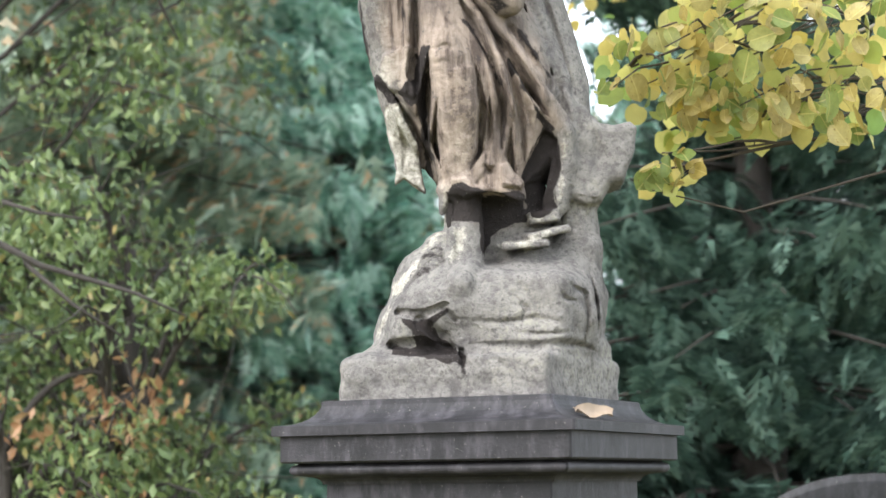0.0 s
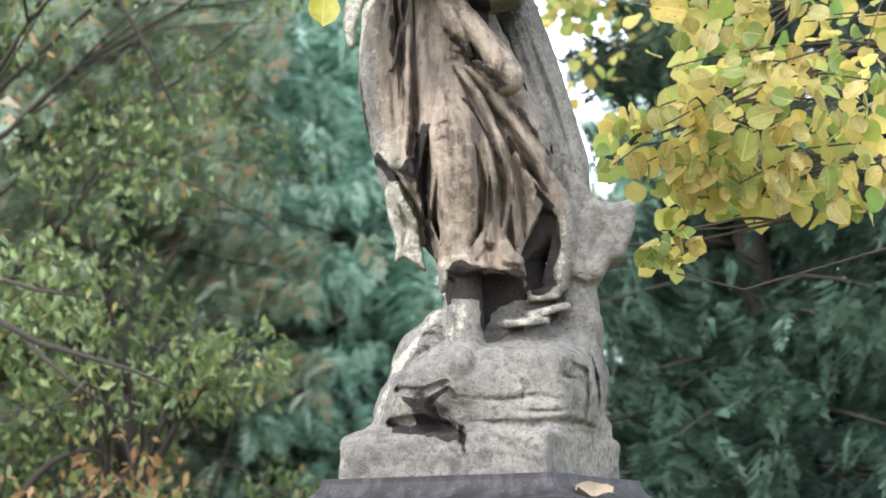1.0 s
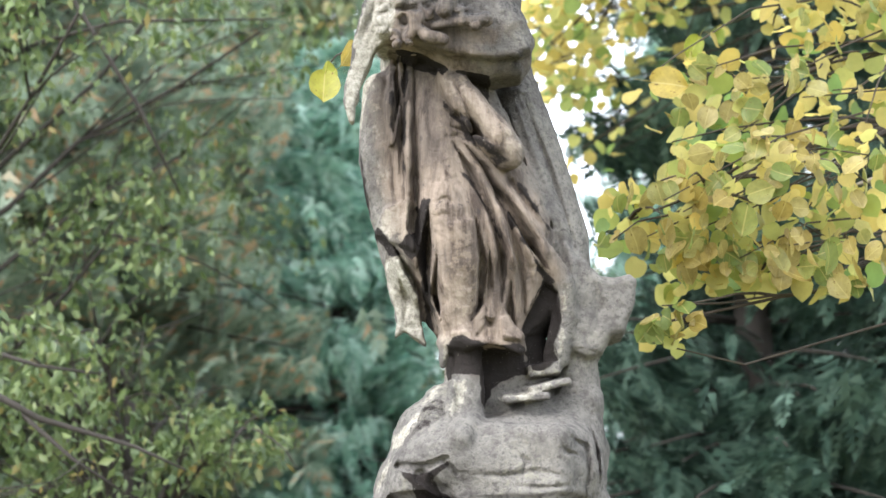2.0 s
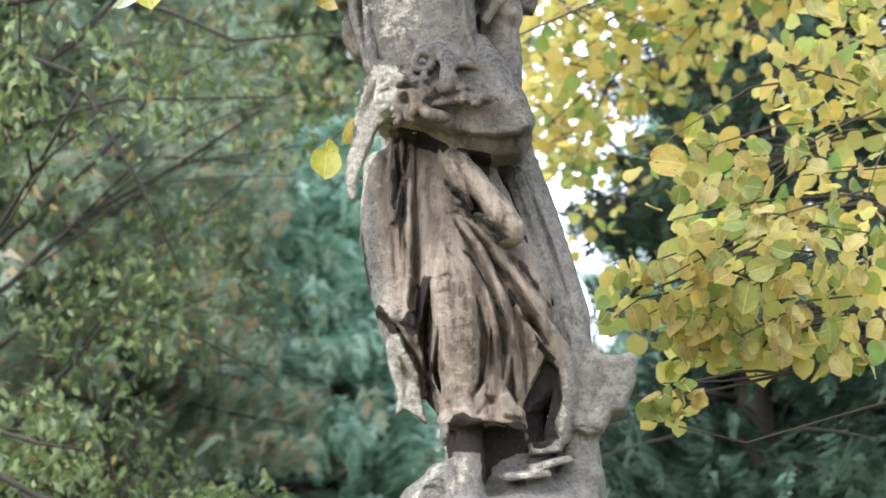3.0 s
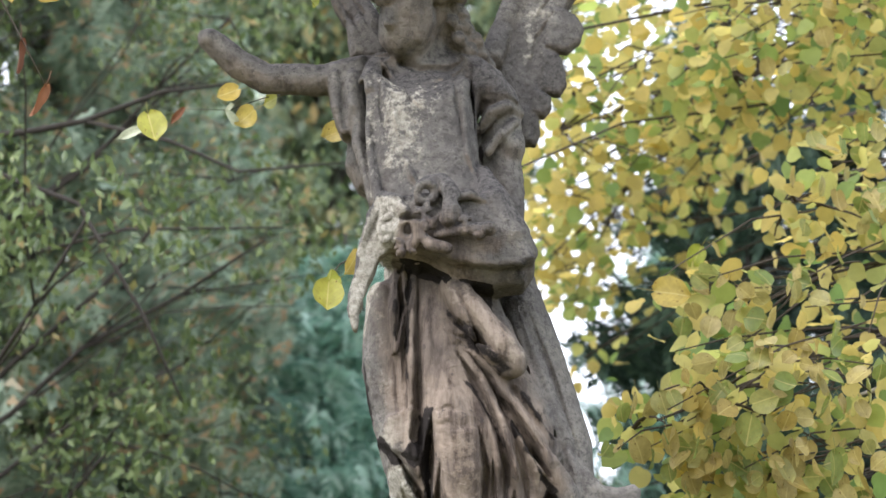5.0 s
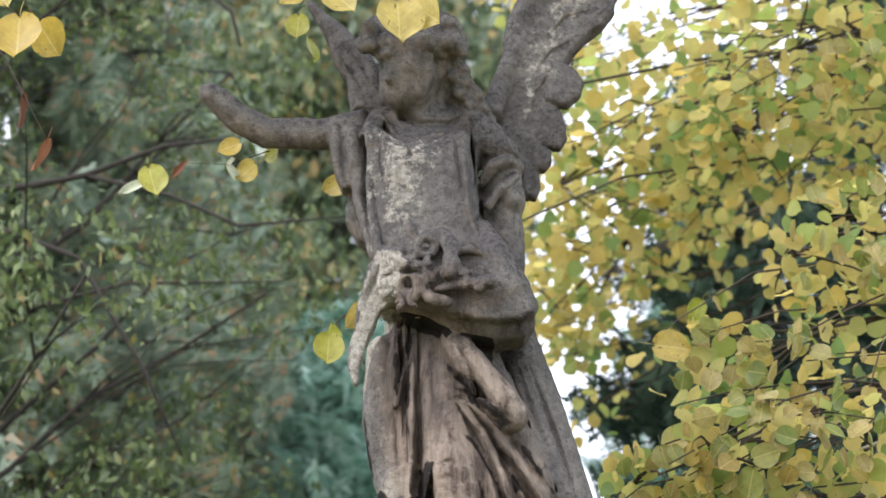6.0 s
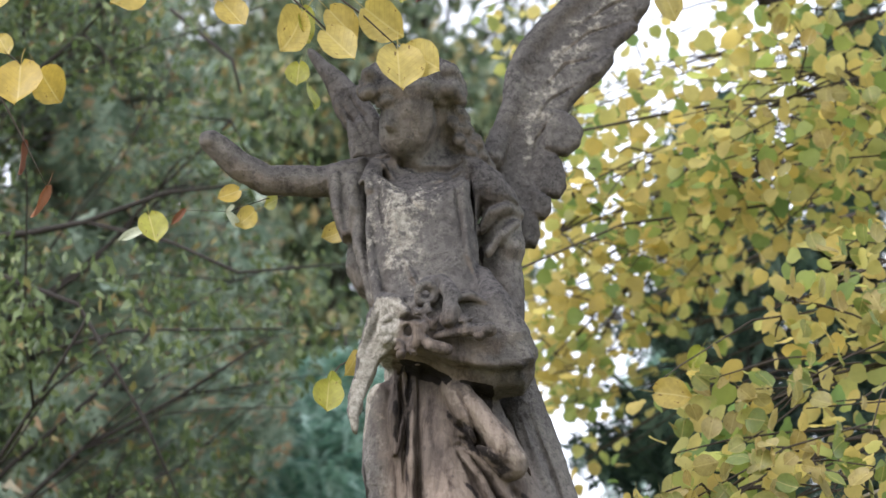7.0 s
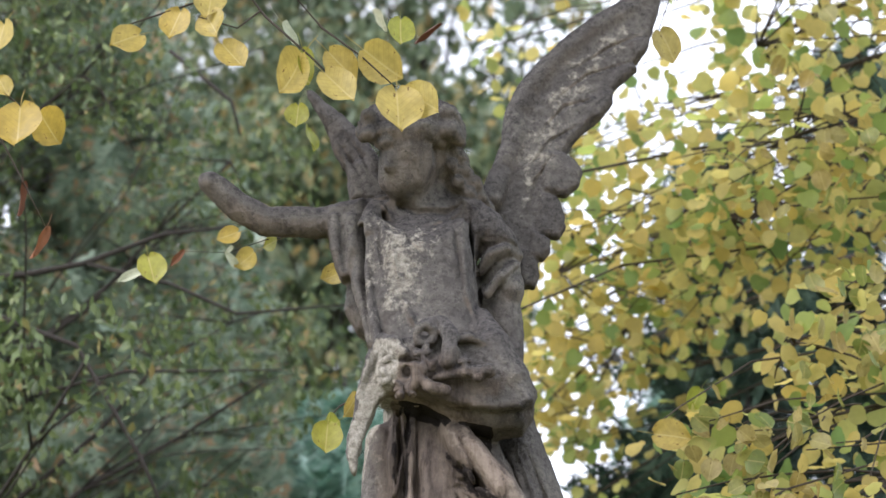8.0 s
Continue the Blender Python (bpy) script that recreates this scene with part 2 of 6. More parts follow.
def turns(rng, n, lean, roll, spin=math.pi, yaw=0.0):
    """n rotations: about z by yaw +- spin, leaning back and forth, and rolling in the leaf's own plane."""
    a = yaw + rng.uniform(-spin, spin, n)
    b = rng.normal(lean[0], lean[1], n)
    c = rng.normal(0, roll, n)
    o, z = np.ones(n), np.zeros(n)

    def m(*r):
        return np.stack([np.stack(x, -1) for x in r], -2)
    ra = m((np.cos(a), -np.sin(a), z), (np.sin(a), np.cos(a), z), (z, z, o))
    rb = m((o, z, z), (z, np.cos(b), -np.sin(b)), (z, np.sin(b), np.cos(b)))
    rc = m((np.cos(c), z, np.sin(c)), (z, o, z), (-np.sin(c), z, np.cos(c)))
    return ra @ rb @ rc


def foliage(name, shape, places, rot, sizes, mat):
    """One mesh of many leaves."""
    v, f = SHAPES[shape]
    n, k = len(places), len(v)
    co = (np.einsum("nij,kj->nki", rot, v) * sizes[:, None, None] + places[:, None, :]).reshape(-1, 3)
    me = bpy.data.meshes.new(name)
    lens = np.array([len(x) for x in f])
    flat = np.concatenate([np.array(x) for x in f])
    loops = (flat[None, :] + (np.arange(n) * k)[:, None]).ravel()
    totals = np.tile(lens, n)
    me.vertices.add(n * k)
    me.vertices.foreach_set("co", co.ravel().astype(np.float32))
    me.loops.add(len(loops))
    me.loops.foreach_set("vertex_index", loops.astype(np.int32))
    me.polygons.add(len(totals))
    me.polygons.foreach_set("loop_start", np.concatenate([[0], np.cumsum(totals)[:-1]]).astype(np.int32))
    me.polygons.foreach_set("use_smooth", np.ones(len(totals), dtype=bool))
    me.update(calc_edges=True)
    me.validate()
    me.materials.append(mat)
    return me


# ---- ground ----
def make_ground():
    rng = np.random.default_rng(4)
    n = 60
    s = np.sinh(np.linspace(-5.2, 5.2, n)) / np.sinh(5.2) * 900
    verts = []
    for y in s:
        for x in s:
            r = math.hypot(x, y)
            h = 0.05 * noise.noise((x * 0.7, y * 0.7, 0)) if r < 40 else 0.0
            verts.append((x, y + 5, h - 0.03))
    faces = [(j * n + i, j * n + i + 1, j * n + n + i + 1, j * n + n + i) for j in range(n - 1) for i in range(n - 1)]
    tagged(new("ground", mesh_from("ground", verts, faces, SOIL)), "grassy cemetery ground strewn with fallen autumn leaves", "ground", kind="structure")


make_ground()


# ---- pedestal ----
def square_loft(name, rings, mat, chamfer=0.004, turn=-25.2):
    """Rings of (half width, z) with slightly broken corners."""
    verts, faces = [], []
    m = Matrix.Rotation(radians(turn), 3, "Z")
    cuts = 8
    for h, z in rings:
        for sx, sy in ((1, -1), (1, 1), (-1, 1), (-1, -1)):
            nx, ny = (-sy, sx)
            a, b = Vector((sx * h, sy * h, z)), chamfer
            p, q = (Vector((0, -sy, 0)), Vector((-sx, 0, 0))) if sx * sy > 0 else (Vector((-sx, 0, 0)), Vector((0, -sy, 0)))
            verts += [m @ (a + p * b), m @ (a + q * b)]
    for i in range(len(rings) - 1):
        for s in range(cuts):
            k, n = i * cuts, (s + 1) % cuts
            faces.append((k + s, k + n, k + cuts + n, k + cuts + s))
    faces += [tuple(range(cuts - 1, -1, -1)), tuple(range((len(rings) - 1) * cuts, len(rings) * cuts))]
    return mesh_from(name, verts, faces, mat, False)


def make_pedestal():
    ped = tagged(new("pedestal"), "dark weathered stone pedestal with a stepped moulded cap", "pedestal")
    ped.location = (0.088, 4.2, 0.0)
    ogee = [(0.3414, 1.7045), (0.3414, 1.7245), (0.336, 1.7265)]
    for i in range(9):
        q = i / 8 * math.pi / 2
        ogee.append((0.263 + 0.066 * (1 - math.sin(q)), 1.7275 + 0.05 * (1 - math.cos(q))))
    ogee += [(0.2595, 1.7789), (0.25, 1.7795)]
    child("cap", square_loft("cap", ogee, CAP), ped)
    child("frieze", square_loft("frieze", [(0.324, 1.6479), (0.3278, 1.6515), (0.3278, 1.7035)], CAP), ped)
    torus = [(0.262, 1.6035), (0.263, 1.608), (0.267, 1.6135), (0.275, 1.618), (0.29, 1.6205)]
    for i in range(9):
        q = -math.pi / 2 + i / 8 * math.pi
        torus.append((0.302 + 0.012 * math.cos(q), 1.633 + 0.0115 * math.sin(q)))
    torus.append((0.3, 1.6475))
    child("moulding", square_loft("moulding", torus, CAP), ped)
    child("shaft", square_loft("shaft", [(0.256, 0.34), (0.256, 1.6035)], CAP), ped)
    child("plinth", square_loft("plinth", [(0.36, -0.06), (0.36, 0.27), (0.335, 0.3), (0.29, 0.315), (0.275, 0.339)], CAP), ped)
    return ped


make_pedestal()


# ---- statue: one solid, carved as a distance field ----
def outline_distance(x, z, outline):
    """Signed distance to a closed outline in the x-z plane, below zero inside."""
    best, odd = None, None
    for (ax, az), (bx, bz) in zip(outline, outline[1:] + outline[:1]):
        ex, ez = bx - ax, bz - az
        px, pz = x - ax, z - az
        h = np.clip((px * ex + pz * ez) / max(ex * ex + ez * ez, 1e-12), 0, 1)
        d = (px - h * ex) ** 2 + (pz - h * ez) ** 2
        cross = ((az > z) != (bz > z)) & (px < ex * pz / (ez if abs(ez) > 1e-9 else 1e-9))
        best = d if best is None else np.minimum(best, d)
        odd = cross if odd is None else odd ^ cross
    return np.where(odd, -1, 1) * np.sqrt(best)


class Block:
    def __init__(self, lo, hi, step):
        self.lo, self.step = np.array(lo), step
        self.ax = [np.arange(a, b, step).astype(np.float32) for a, b in zip(lo, hi)]
        self.f = np.full([len(a) for a in self.ax], 1.0, dtype=np.float32)

    def window(self, lo, hi):
        sl = []
        for a, l, h in zip(self.ax, lo, hi):
            i, j = np.searchsorted(a, (l, h))
            sl.append(slice(max(i - 1, 0), j + 1))
        x, y, z = (a[s] for a, s in zip(self.ax, sl))
        return tuple(sl), x[:, None, None], y[None, :, None], z[None, None, :]

    def blend(self, sl, d, k, cut):
        f = self.f[sl]
        if cut:
            f, d = -f, d
        h = np.clip(0.5 + 0.5 * (f - d) / k, 0, 1)
        f = f + (d - f) * h - k * h * (1 - h)
        self.f[sl] = -f if cut else f

    def line(self, points, k=0.02, flat=1.0, cut=False):
        """A tapering rod through ((x, y, z), radius) points; flat squeezes or stretches it in depth."""
        big = max(r for _, r in points)
        p = np.array([q for q, _ in points])
        pad = big + k + 2 * self.step
        lo, hi = p.min(0) - pad, p.max(0) + pad
        grow = big * max(flat, 1) + k + 2 * self.step
        lo[1], hi[1] = p[:, 1].min() - grow, p[:, 1].max() + grow
        sl, x, y, z = self.window(lo, hi)
        best = None
        for (a, ra), (b, rb) in zip(points[:-1], points[1:]):
            v = np.array(b) - np.array(a)
            w = np.array((v[0], v[1] / flat, v[2]))
            dx, dy, dz = x - a[0], (y - a[1]) / flat, z - a[2]
            h = np.clip((dx * w[0] + dy * w[1] + dz * w[2]) / max(w @ w, 1e-9), 0, 1)
            d = np.sqrt((dx - h * w[0]) ** 2 + (dy - h * w[1]) ** 2 + (dz - h * w[2]) ** 2) - (ra + (rb - ra) * h)
            best = d if best is None else np.minimum(best, d)
        self.blend(sl, best * min(flat, 1.0) if flat < 1 else best, k, cut)

    def egg(self, c, r, k=0.02, turn=(0, 0, 0), cut=False):
        """An ellipsoid of radii r about c, turned by degrees."""
        pad = max(r) + k + 2 * self.step
        sl, x, y, z = self.window([v - pad for v in c], [v + pad for v in c])
        m = np.array(Euler([radians(a) for a in turn]).to_matrix().transposed())
        d = [m[i, 0] * (x - c[0]) + m[i, 1] * (y - c[1]) + m[i, 2] * (z - c[2]) for i in range(3)]
        a = np.sqrt(sum((v / s) ** 2 for v, s in zip(d, r)))
        b = np.sqrt(sum((v / s ** 2) ** 2 for v, s in zip(d, r)))
        self.blend(sl, a * (a - 1) / np.maximum(b, 1e-6), k, cut)

    def slab(self, c, half, rnd, k=0.02, turn=(0, 0, 0), cut=False):
        """A box with rounded edges."""
        pad = max(half) * 1.5 + k + 2 * self.step
        sl, x, y, z = self.window([v - pad for v in c], [v + pad for v in c])
        m = np.array(Euler([radians(a) for a in turn]).to_matrix().transposed())
        d = [np.abs(m[i, 0] * (x - c[0]) + m[i, 1] * (y - c[1]) + m[i, 2] * (z - c[2])) - half[i] + rnd for i in range(3)]
        out = np.sqrt(sum(np.maximum(v, 0) ** 2 for v in d))
        self.blend(sl, out + np.minimum(np.maximum(np.maximum(d[0], d[1]), d[2]), 0) - rnd, k, cut)

    def ring(self, c, big, small, turn=(0, 0, 0), k=0.008):
        pad = big + small + k + 2 * self.step
        sl, x, y, z = self.window([v - pad for v in c], [v + pad for v in c])
        m = np.array(Euler([radians(a) for a in turn]).to_matrix().transposed())
        d = [m[i, 0] * (x - c[0]) + m[i, 1] * (y - c[1]) + m[i, 2] * (z - c[2]) for i in range(3)]
        self.blend(sl, np.sqrt((np.sqrt(d[0] ** 2 + d[2] ** 2) - big) ** 2 + d[1] ** 2) - small, k, False)

    def relief(self, points, height, sharp=1.0, back=0.0):
        """Raises (or, below zero, sinks) the surface along a line seen from the front, as far as the given depth."""
        p = np.array([q for q, _ in points])
        big = max(r for _, r in points)
        if sharp >= 0.5:
            ends = (0, len(points) - 1)
            points = [(q, r * (0.25 if i in ends else 1.25)) for i, (q, r) in enumerate(points)]
            big *= 1.25
        sl, x, y, z = self.window((p[:, 0].min() - big, -9, p[:, 2].min() - big), (p[:, 0].max() + big, back, p[:, 2].max() + big))
        x, z = x[:, :, 0], z[0]
        best = 0
        for (a, ra), (b, rb) in zip(points[:-1], points[1:]):
            w = (b[0] - a[0], b[2] - a[2])
            dx, dz = x - a[0], z - a[2]
            h = np.clip((dx * w[0] + dz * w[1]) / max(w[0] ** 2 + w[1] ** 2, 1e-9), 0, 1)
            r = ra + (rb - ra) * h
            c = np.clip(1 - np.sqrt((dx - h * w[0]) ** 2 + (dz - h * w[1]) ** 2) / r, 0, 1)
            best = np.maximum(best, (c * c * (3 - 2 * c)) ** sharp * (1 if sharp < 0.5 else r / big))
        rise = best * height
        self.f[sl] -= rise[:, None, :]

    def plate(self, outline, y, half, rnd, k=0.01, cut=False, lean=0.0):
        """A slab with the given front outline, rounded all round, about the depth y; lean tips it back with height."""
        p = np.array(outline)
        pad = k + 2 * self.step
        mid = p[:, 1].mean()
        tip = abs(lean) * np.ptp(p[:, 1])
        sl, x, yy, z = self.window((p[:, 0].min() - pad, y - half - pad - tip, p[:, 1].min() - pad), (p[:, 0].max() + pad, y + half + pad + tip, p[:, 1].max() + pad))
        side = outline_distance(x, z, outline) + rnd
        deep = np.abs(yy - y - lean * (z - mid)) - half + rnd
        d = np.sqrt(np.maximum(side, 0) ** 2 + np.maximum(deep, 0) ** 2) + np.minimum(np.maximum(side, deep), 0) - rnd
        self.blend(sl, d.astype(np.float32), k, cut)

    def press(self, outline, depth, edge=0.006, back=0.0):
        """Sinks (or, below zero, raises) the front surface inside an outline, as where crusts have flaked."""
        p = np.array(outline)
        sl, x, y, z = self.window((p[:, 0].min() - edge, -9, p[:, 1].min() - edge), (p[:, 0].max() + edge, back, p[:, 1].max() + edge))
        f = np.clip(0.5 - outline_distance(x, z, outline) / edge, 0, 1)
        self.f[sl] += (depth * f * f * (3 - 2 * f)).astype(np.float32)

    def skin(self):
        """Vertices and quads of the zero surface."""
        s = self.f < 0
        shape = np.array(self.f.shape)
        cnt = np.zeros(shape - 1, dtype=np.int8)
        for i in (0, 1):
            for j in (0, 1):
                for k in (0, 1):
                    cnt += s[i:shape[0] - 1 + i, j:shape[1] - 1 + j, k:shape[2] - 1 + k]
        cells = np.argwhere((cnt > 0) & (cnt < 8))
        ids = np.full(shape - 1, -1, dtype=np.int64)
        ids[tuple(cells.T)] = np.arange(len(cells))
        tot, num = np.zeros((len(cells), 3)), np.zeros(len(cells))
        for axis in range(3):
            o1, o2 = [a for a in range(3) if a != axis]
            for i in (0, 1):
                for j in (0, 1):
                    a = cells.copy()
                    a[:, o1] += i
                    a[:, o2] += j
                    b = a.copy()
                    b[:, axis] += 1
                    fa, fb = self.f[tuple(a.T)], self.f[tuple(b.T)]
                    hit = (fa < 0) != (fb < 0)
                    t = np.where(hit, fa / np.where(hit, fa - fb, 1), 0)
                    p = a.astype(float)
                    p[:, axis] += t
                    tot += p * hit[:, None]
                    num += hit
        verts = tot / num[:, None] * self.step + self.lo
        quads = []
        for axis in range(3):
            o1, o2 = (axis + 1) % 3, (axis + 2) % 3
            n = [slice(None)] * 3
            m = [slice(None)] * 3
            n[axis], m[axis] = slice(0, -1), slice(1, None)
            e = np.argwhere(s[tuple(n)] != s[tuple(m)])
            e = e[(e[:, o1] > 0) & (e[:, o2] > 0) & (e[:, o1] < shape[o1] - 1) & (e[:, o2] < shape[o2] - 1)]
            c = []
            for i, j in ((1, 1), (0, 1), (0, 0), (1, 0)):
                q = e.copy()
                q[:, o1] -= i
                q[:, o2] -= j
                c.append(ids[tuple(q.T)])
            q = np.stack(c, 1)
            inside = s[tuple(e.T)]
            q[~inside] = q[~inside][:, ::-1]
            quads.append(q)
        return verts, np.concatenate(quads)


def lattice(p, scale, seed):
    """Smooth value noise in -1..1."""
    q = p * scale + 100.0
    i = np.floor(q).astype(np.int64)
    f = q - i
    f = f * f * (3 - 2 * f)
    out = 0
    for a in (0, 1):
        for b in (0, 1):
            for c in (0, 1):
                h = ((i[:, 0] + a) * 73856093) ^ ((i[:, 1] + b) * 19349663) ^ ((i[:, 2] + c) * 83492791) ^ (seed * 2654435)
                h = (h ^ (h >> 13)) * 1274126177 & 0xFFFFFF
                w = (f[:, 0] if a else 1 - f[:, 0]) * (f[:, 1] if b else 1 - f[:, 1]) * (f[:, 2] if c else 1 - f[:, 2])
                out = out + w * (h / 0x7FFFFF - 1)
    return out


def near_line(v, points):
    """Signed closeness to a rod seen from the front: distance minus radius."""
    best = None
    for (a, ra), (b, rb) in zip(points[:-1], points[1:]):
        w = np.array((b[0] - a[0], b[2] - a[2]))
        dx, dz = v[:, 0] - a[0], v[:, 2] - a[2]
        h = np.clip((dx * w[0] + dz * w[1]) / max(w @ w, 1e-9), 0, 1)
        d = np.hypot(dx - h * w[0], dz - h * w[1]) - (ra + (rb - ra) * h)
        best = d if best is None else np.minimum(best, d)
    return best


def carve_statue():
    b = Block((-0.66, -0.36, -0.02), (0.62, 0.30, 2.46), 0.0042)
    # rocky base
    b.slab((-0.004, 0.0, 0.028), (0.236, 0.236, 0.062), 0.014, 0.01, (0, 0, -23.3))
    b.slab((0.045, 0.01, 0.1), (0.19, 0.19, 0.05), 0.03, 0.015, (0, 3, -23.3))
    b.egg((0.029, 0.000, 0.187), (0.215, 0.2, 0.115), 0.03, (0, 3, -15))
    b.slab((0.060, -0.010, 0.186), (0.175, 0.17, 0.085), 0.03, 0.02, (0, 3, -20))
    b.egg((-0.070, -0.060, 0.201), (0.125, 0.13, 0.085), 0.02)
    b.egg((0.158, -0.030, 0.183), (0.1, 0.15, 0.115), 0.02)
    b.egg((-0.144, -0.020, 0.156), (0.085, 0.15, 0.09), 0.03, (0, 30, 0))
    b.line([((-0.233, -0.030, 0.089), 0.03), ((-0.268, -0.030, 0.055), 0.04)], 0.04, 2.5)
    b.line([((-0.099, 0.030, 0.342), 0.03), ((-0.163, 0.020, 0.235), 0.035), ((-0.207, 0.020, 0.142), 0.035)], 0.02, 2.0)
    b.egg((-0.106, -0.010, 0.244), (0.085, 0.13, 0.095), 0.03, (0, -35, 0))
    b.egg((-0.068, 0.020, 0.303), (0.06, 0.1, 0.07), 0.03)
    b.line([((0.094, 0.030, 0.277), 0.08), ((0.196, 0.050, 0.290), 0.06)], 0.03, 1.4)
    # stump on the side, swelling into a bulge
    b.line([((0.200, 0.040, 0.239), 0.065), ((0.210, 0.050, 0.366), 0.052), ((0.202, 0.050, 0.468), 0.05), ((0.190, 0.060, 0.712), 0.055), ((0.132, 0.080, 0.929), 0.055), ((0.072, 0.100, 1.126), 0.05)], 0.025, 1.5)
    b.egg((0.239, 0.030, 0.331), (0.026, 0.06, 0.04), 0.015)
    b.plate([(0.185, 0.673), (0.229, 0.644), (0.258, 0.608), (0.291, 0.603), (0.328, 0.611), (0.344, 0.597), (0.333, 0.541), (0.311, 0.479), (0.279, 0.467), (0.260, 0.434), (0.228, 0.422), (0.193, 0.442), (0.181, 0.520)], 0.03, 0.085, 0.02, 0.012)
    b.relief([((0.245, 0.000, 0.595), 0.01), ((0.258, 0.000, 0.532), 0.02), ((0.241, 0.000, 0.469), 0.01)], -0.012, 0.8)
    b.relief([((0.276, 0.000, 0.580), 0.01), ((0.330, 0.000, 0.595), 0.016)], 0.008, 0.8)
    b.relief([((0.196, 0.000, 0.445), 0.012), ((0.258, 0.000, 0.434), 0.012)], -0.02, 0.8)
    for pts, high in (([((0.074, 0.000, 1.055), 0.008), ((0.128, 0.000, 0.882), 0.012), ((0.186, 0.000, 0.699), 0.014), ((0.208, 0.000, 0.571), 0.01)], 0.01),
                      ([((0.099, 0.000, 1.042), 0.006), ((0.159, 0.000, 0.856), 0.008), ((0.211, 0.000, 0.673), 0.008)], -0.012),
                      ([((0.054, 0.000, 1.042), 0.005), ((0.108, 0.000, 0.856), 0.008), ((0.167, 0.000, 0.674), 0.006)], -0.016)):
        b.relief(pts, high, 0.8, 0.2)
    # skirt
    b.line([((-0.106, 0.000, 1.105), 0.115), ((-0.082, 0.000, 0.911), 0.165), ((-0.028, 0.000, 0.702), 0.2), ((0.018, 0.010, 0.601), 0.165), ((0.017, 0.020, 0.526), 0.125)], 0.03, 0.8)
    b.line([((-0.225, -0.020, 1.040), 0.036), ((-0.221, -0.020, 0.881), 0.05), ((-0.204, -0.020, 0.751), 0.04), ((-0.173, 0.000, 0.652), 0.03)], 0.02, 1.7)
    b.line([((-0.241, 0.030, 0.815), 0.02), ((-0.199, 0.030, 0.671), 0.02), ((-0.137, 0.030, 0.542), 0.02)], 0.012, 2.0)
    # leg under the cloth
    b.line([((-0.106, -0.070, 1.037), 0.045), ((-0.099, -0.100, 0.860), 0.056), ((-0.072, -0.135, 0.724), 0.058), ((-0.052, -0.120, 0.627), 0.062), ((-0.050, -0.090, 0.521), 0.052), ((-0.042, -0.080, 0.467), 0.05)], 0.025)
    # hem
    b.line([((-0.085, -0.090, 0.454), 0.016), ((-0.045, -0.130, 0.456), 0.017), ((0.003, -0.135, 0.425), 0.018), ((0.057, -0.120, 0.424), 0.017), ((0.102, -0.080, 0.465), 0.02)], 0.015, 1.3)
    b.line([((0.006, -0.090, 0.570), 0.04), ((0.028, -0.090, 0.465), 0.045)], 0.03)
    # hollow under the hem, with the leg standing in it
    b.egg((0.012, -0.100, 0.369), (0.085, 0.13, 0.075), 0.012, (0, 0, 0), True)
    b.egg((0.037, 0.030, 0.401), (0.12, 0.07, 0.12), 0.02)
    b.line([((-0.035, -0.080, 0.439), 0.032), ((-0.034, -0.085, 0.339), 0.036), ((-0.035, -0.090, 0.277), 0.036)], 0.008)
    b.line([((-0.035, -0.100, 0.276), 0.036), ((-0.052, -0.170, 0.239), 0.03)], 0.012)
    b.line([((-0.068, -0.110, 0.361), 0.012), ((-0.072, -0.115, 0.312), 0.014), ((-0.078, -0.120, 0.262), 0.014)], 0.008)
    # forearm-like roll of cloth across the thigh and its long hem
    b.line([((-0.065, -0.120, 1.040), 0.03), ((-0.021, -0.150, 0.966), 0.036), ((0.031, -0.155, 0.894), 0.041), ((0.058, -0.140, 0.862), 0.038)], 0.008)
    b.line([((0.012, -0.120, 0.800), 0.02), ((0.076, -0.120, 0.726), 0.021), ((0.136, -0.100, 0.648), 0.022), ((0.179, -0.070, 0.584), 0.024), ((0.182, -0.050, 0.513), 0.028), ((0.158, -0.040, 0.427), 0.03)], 0.014)
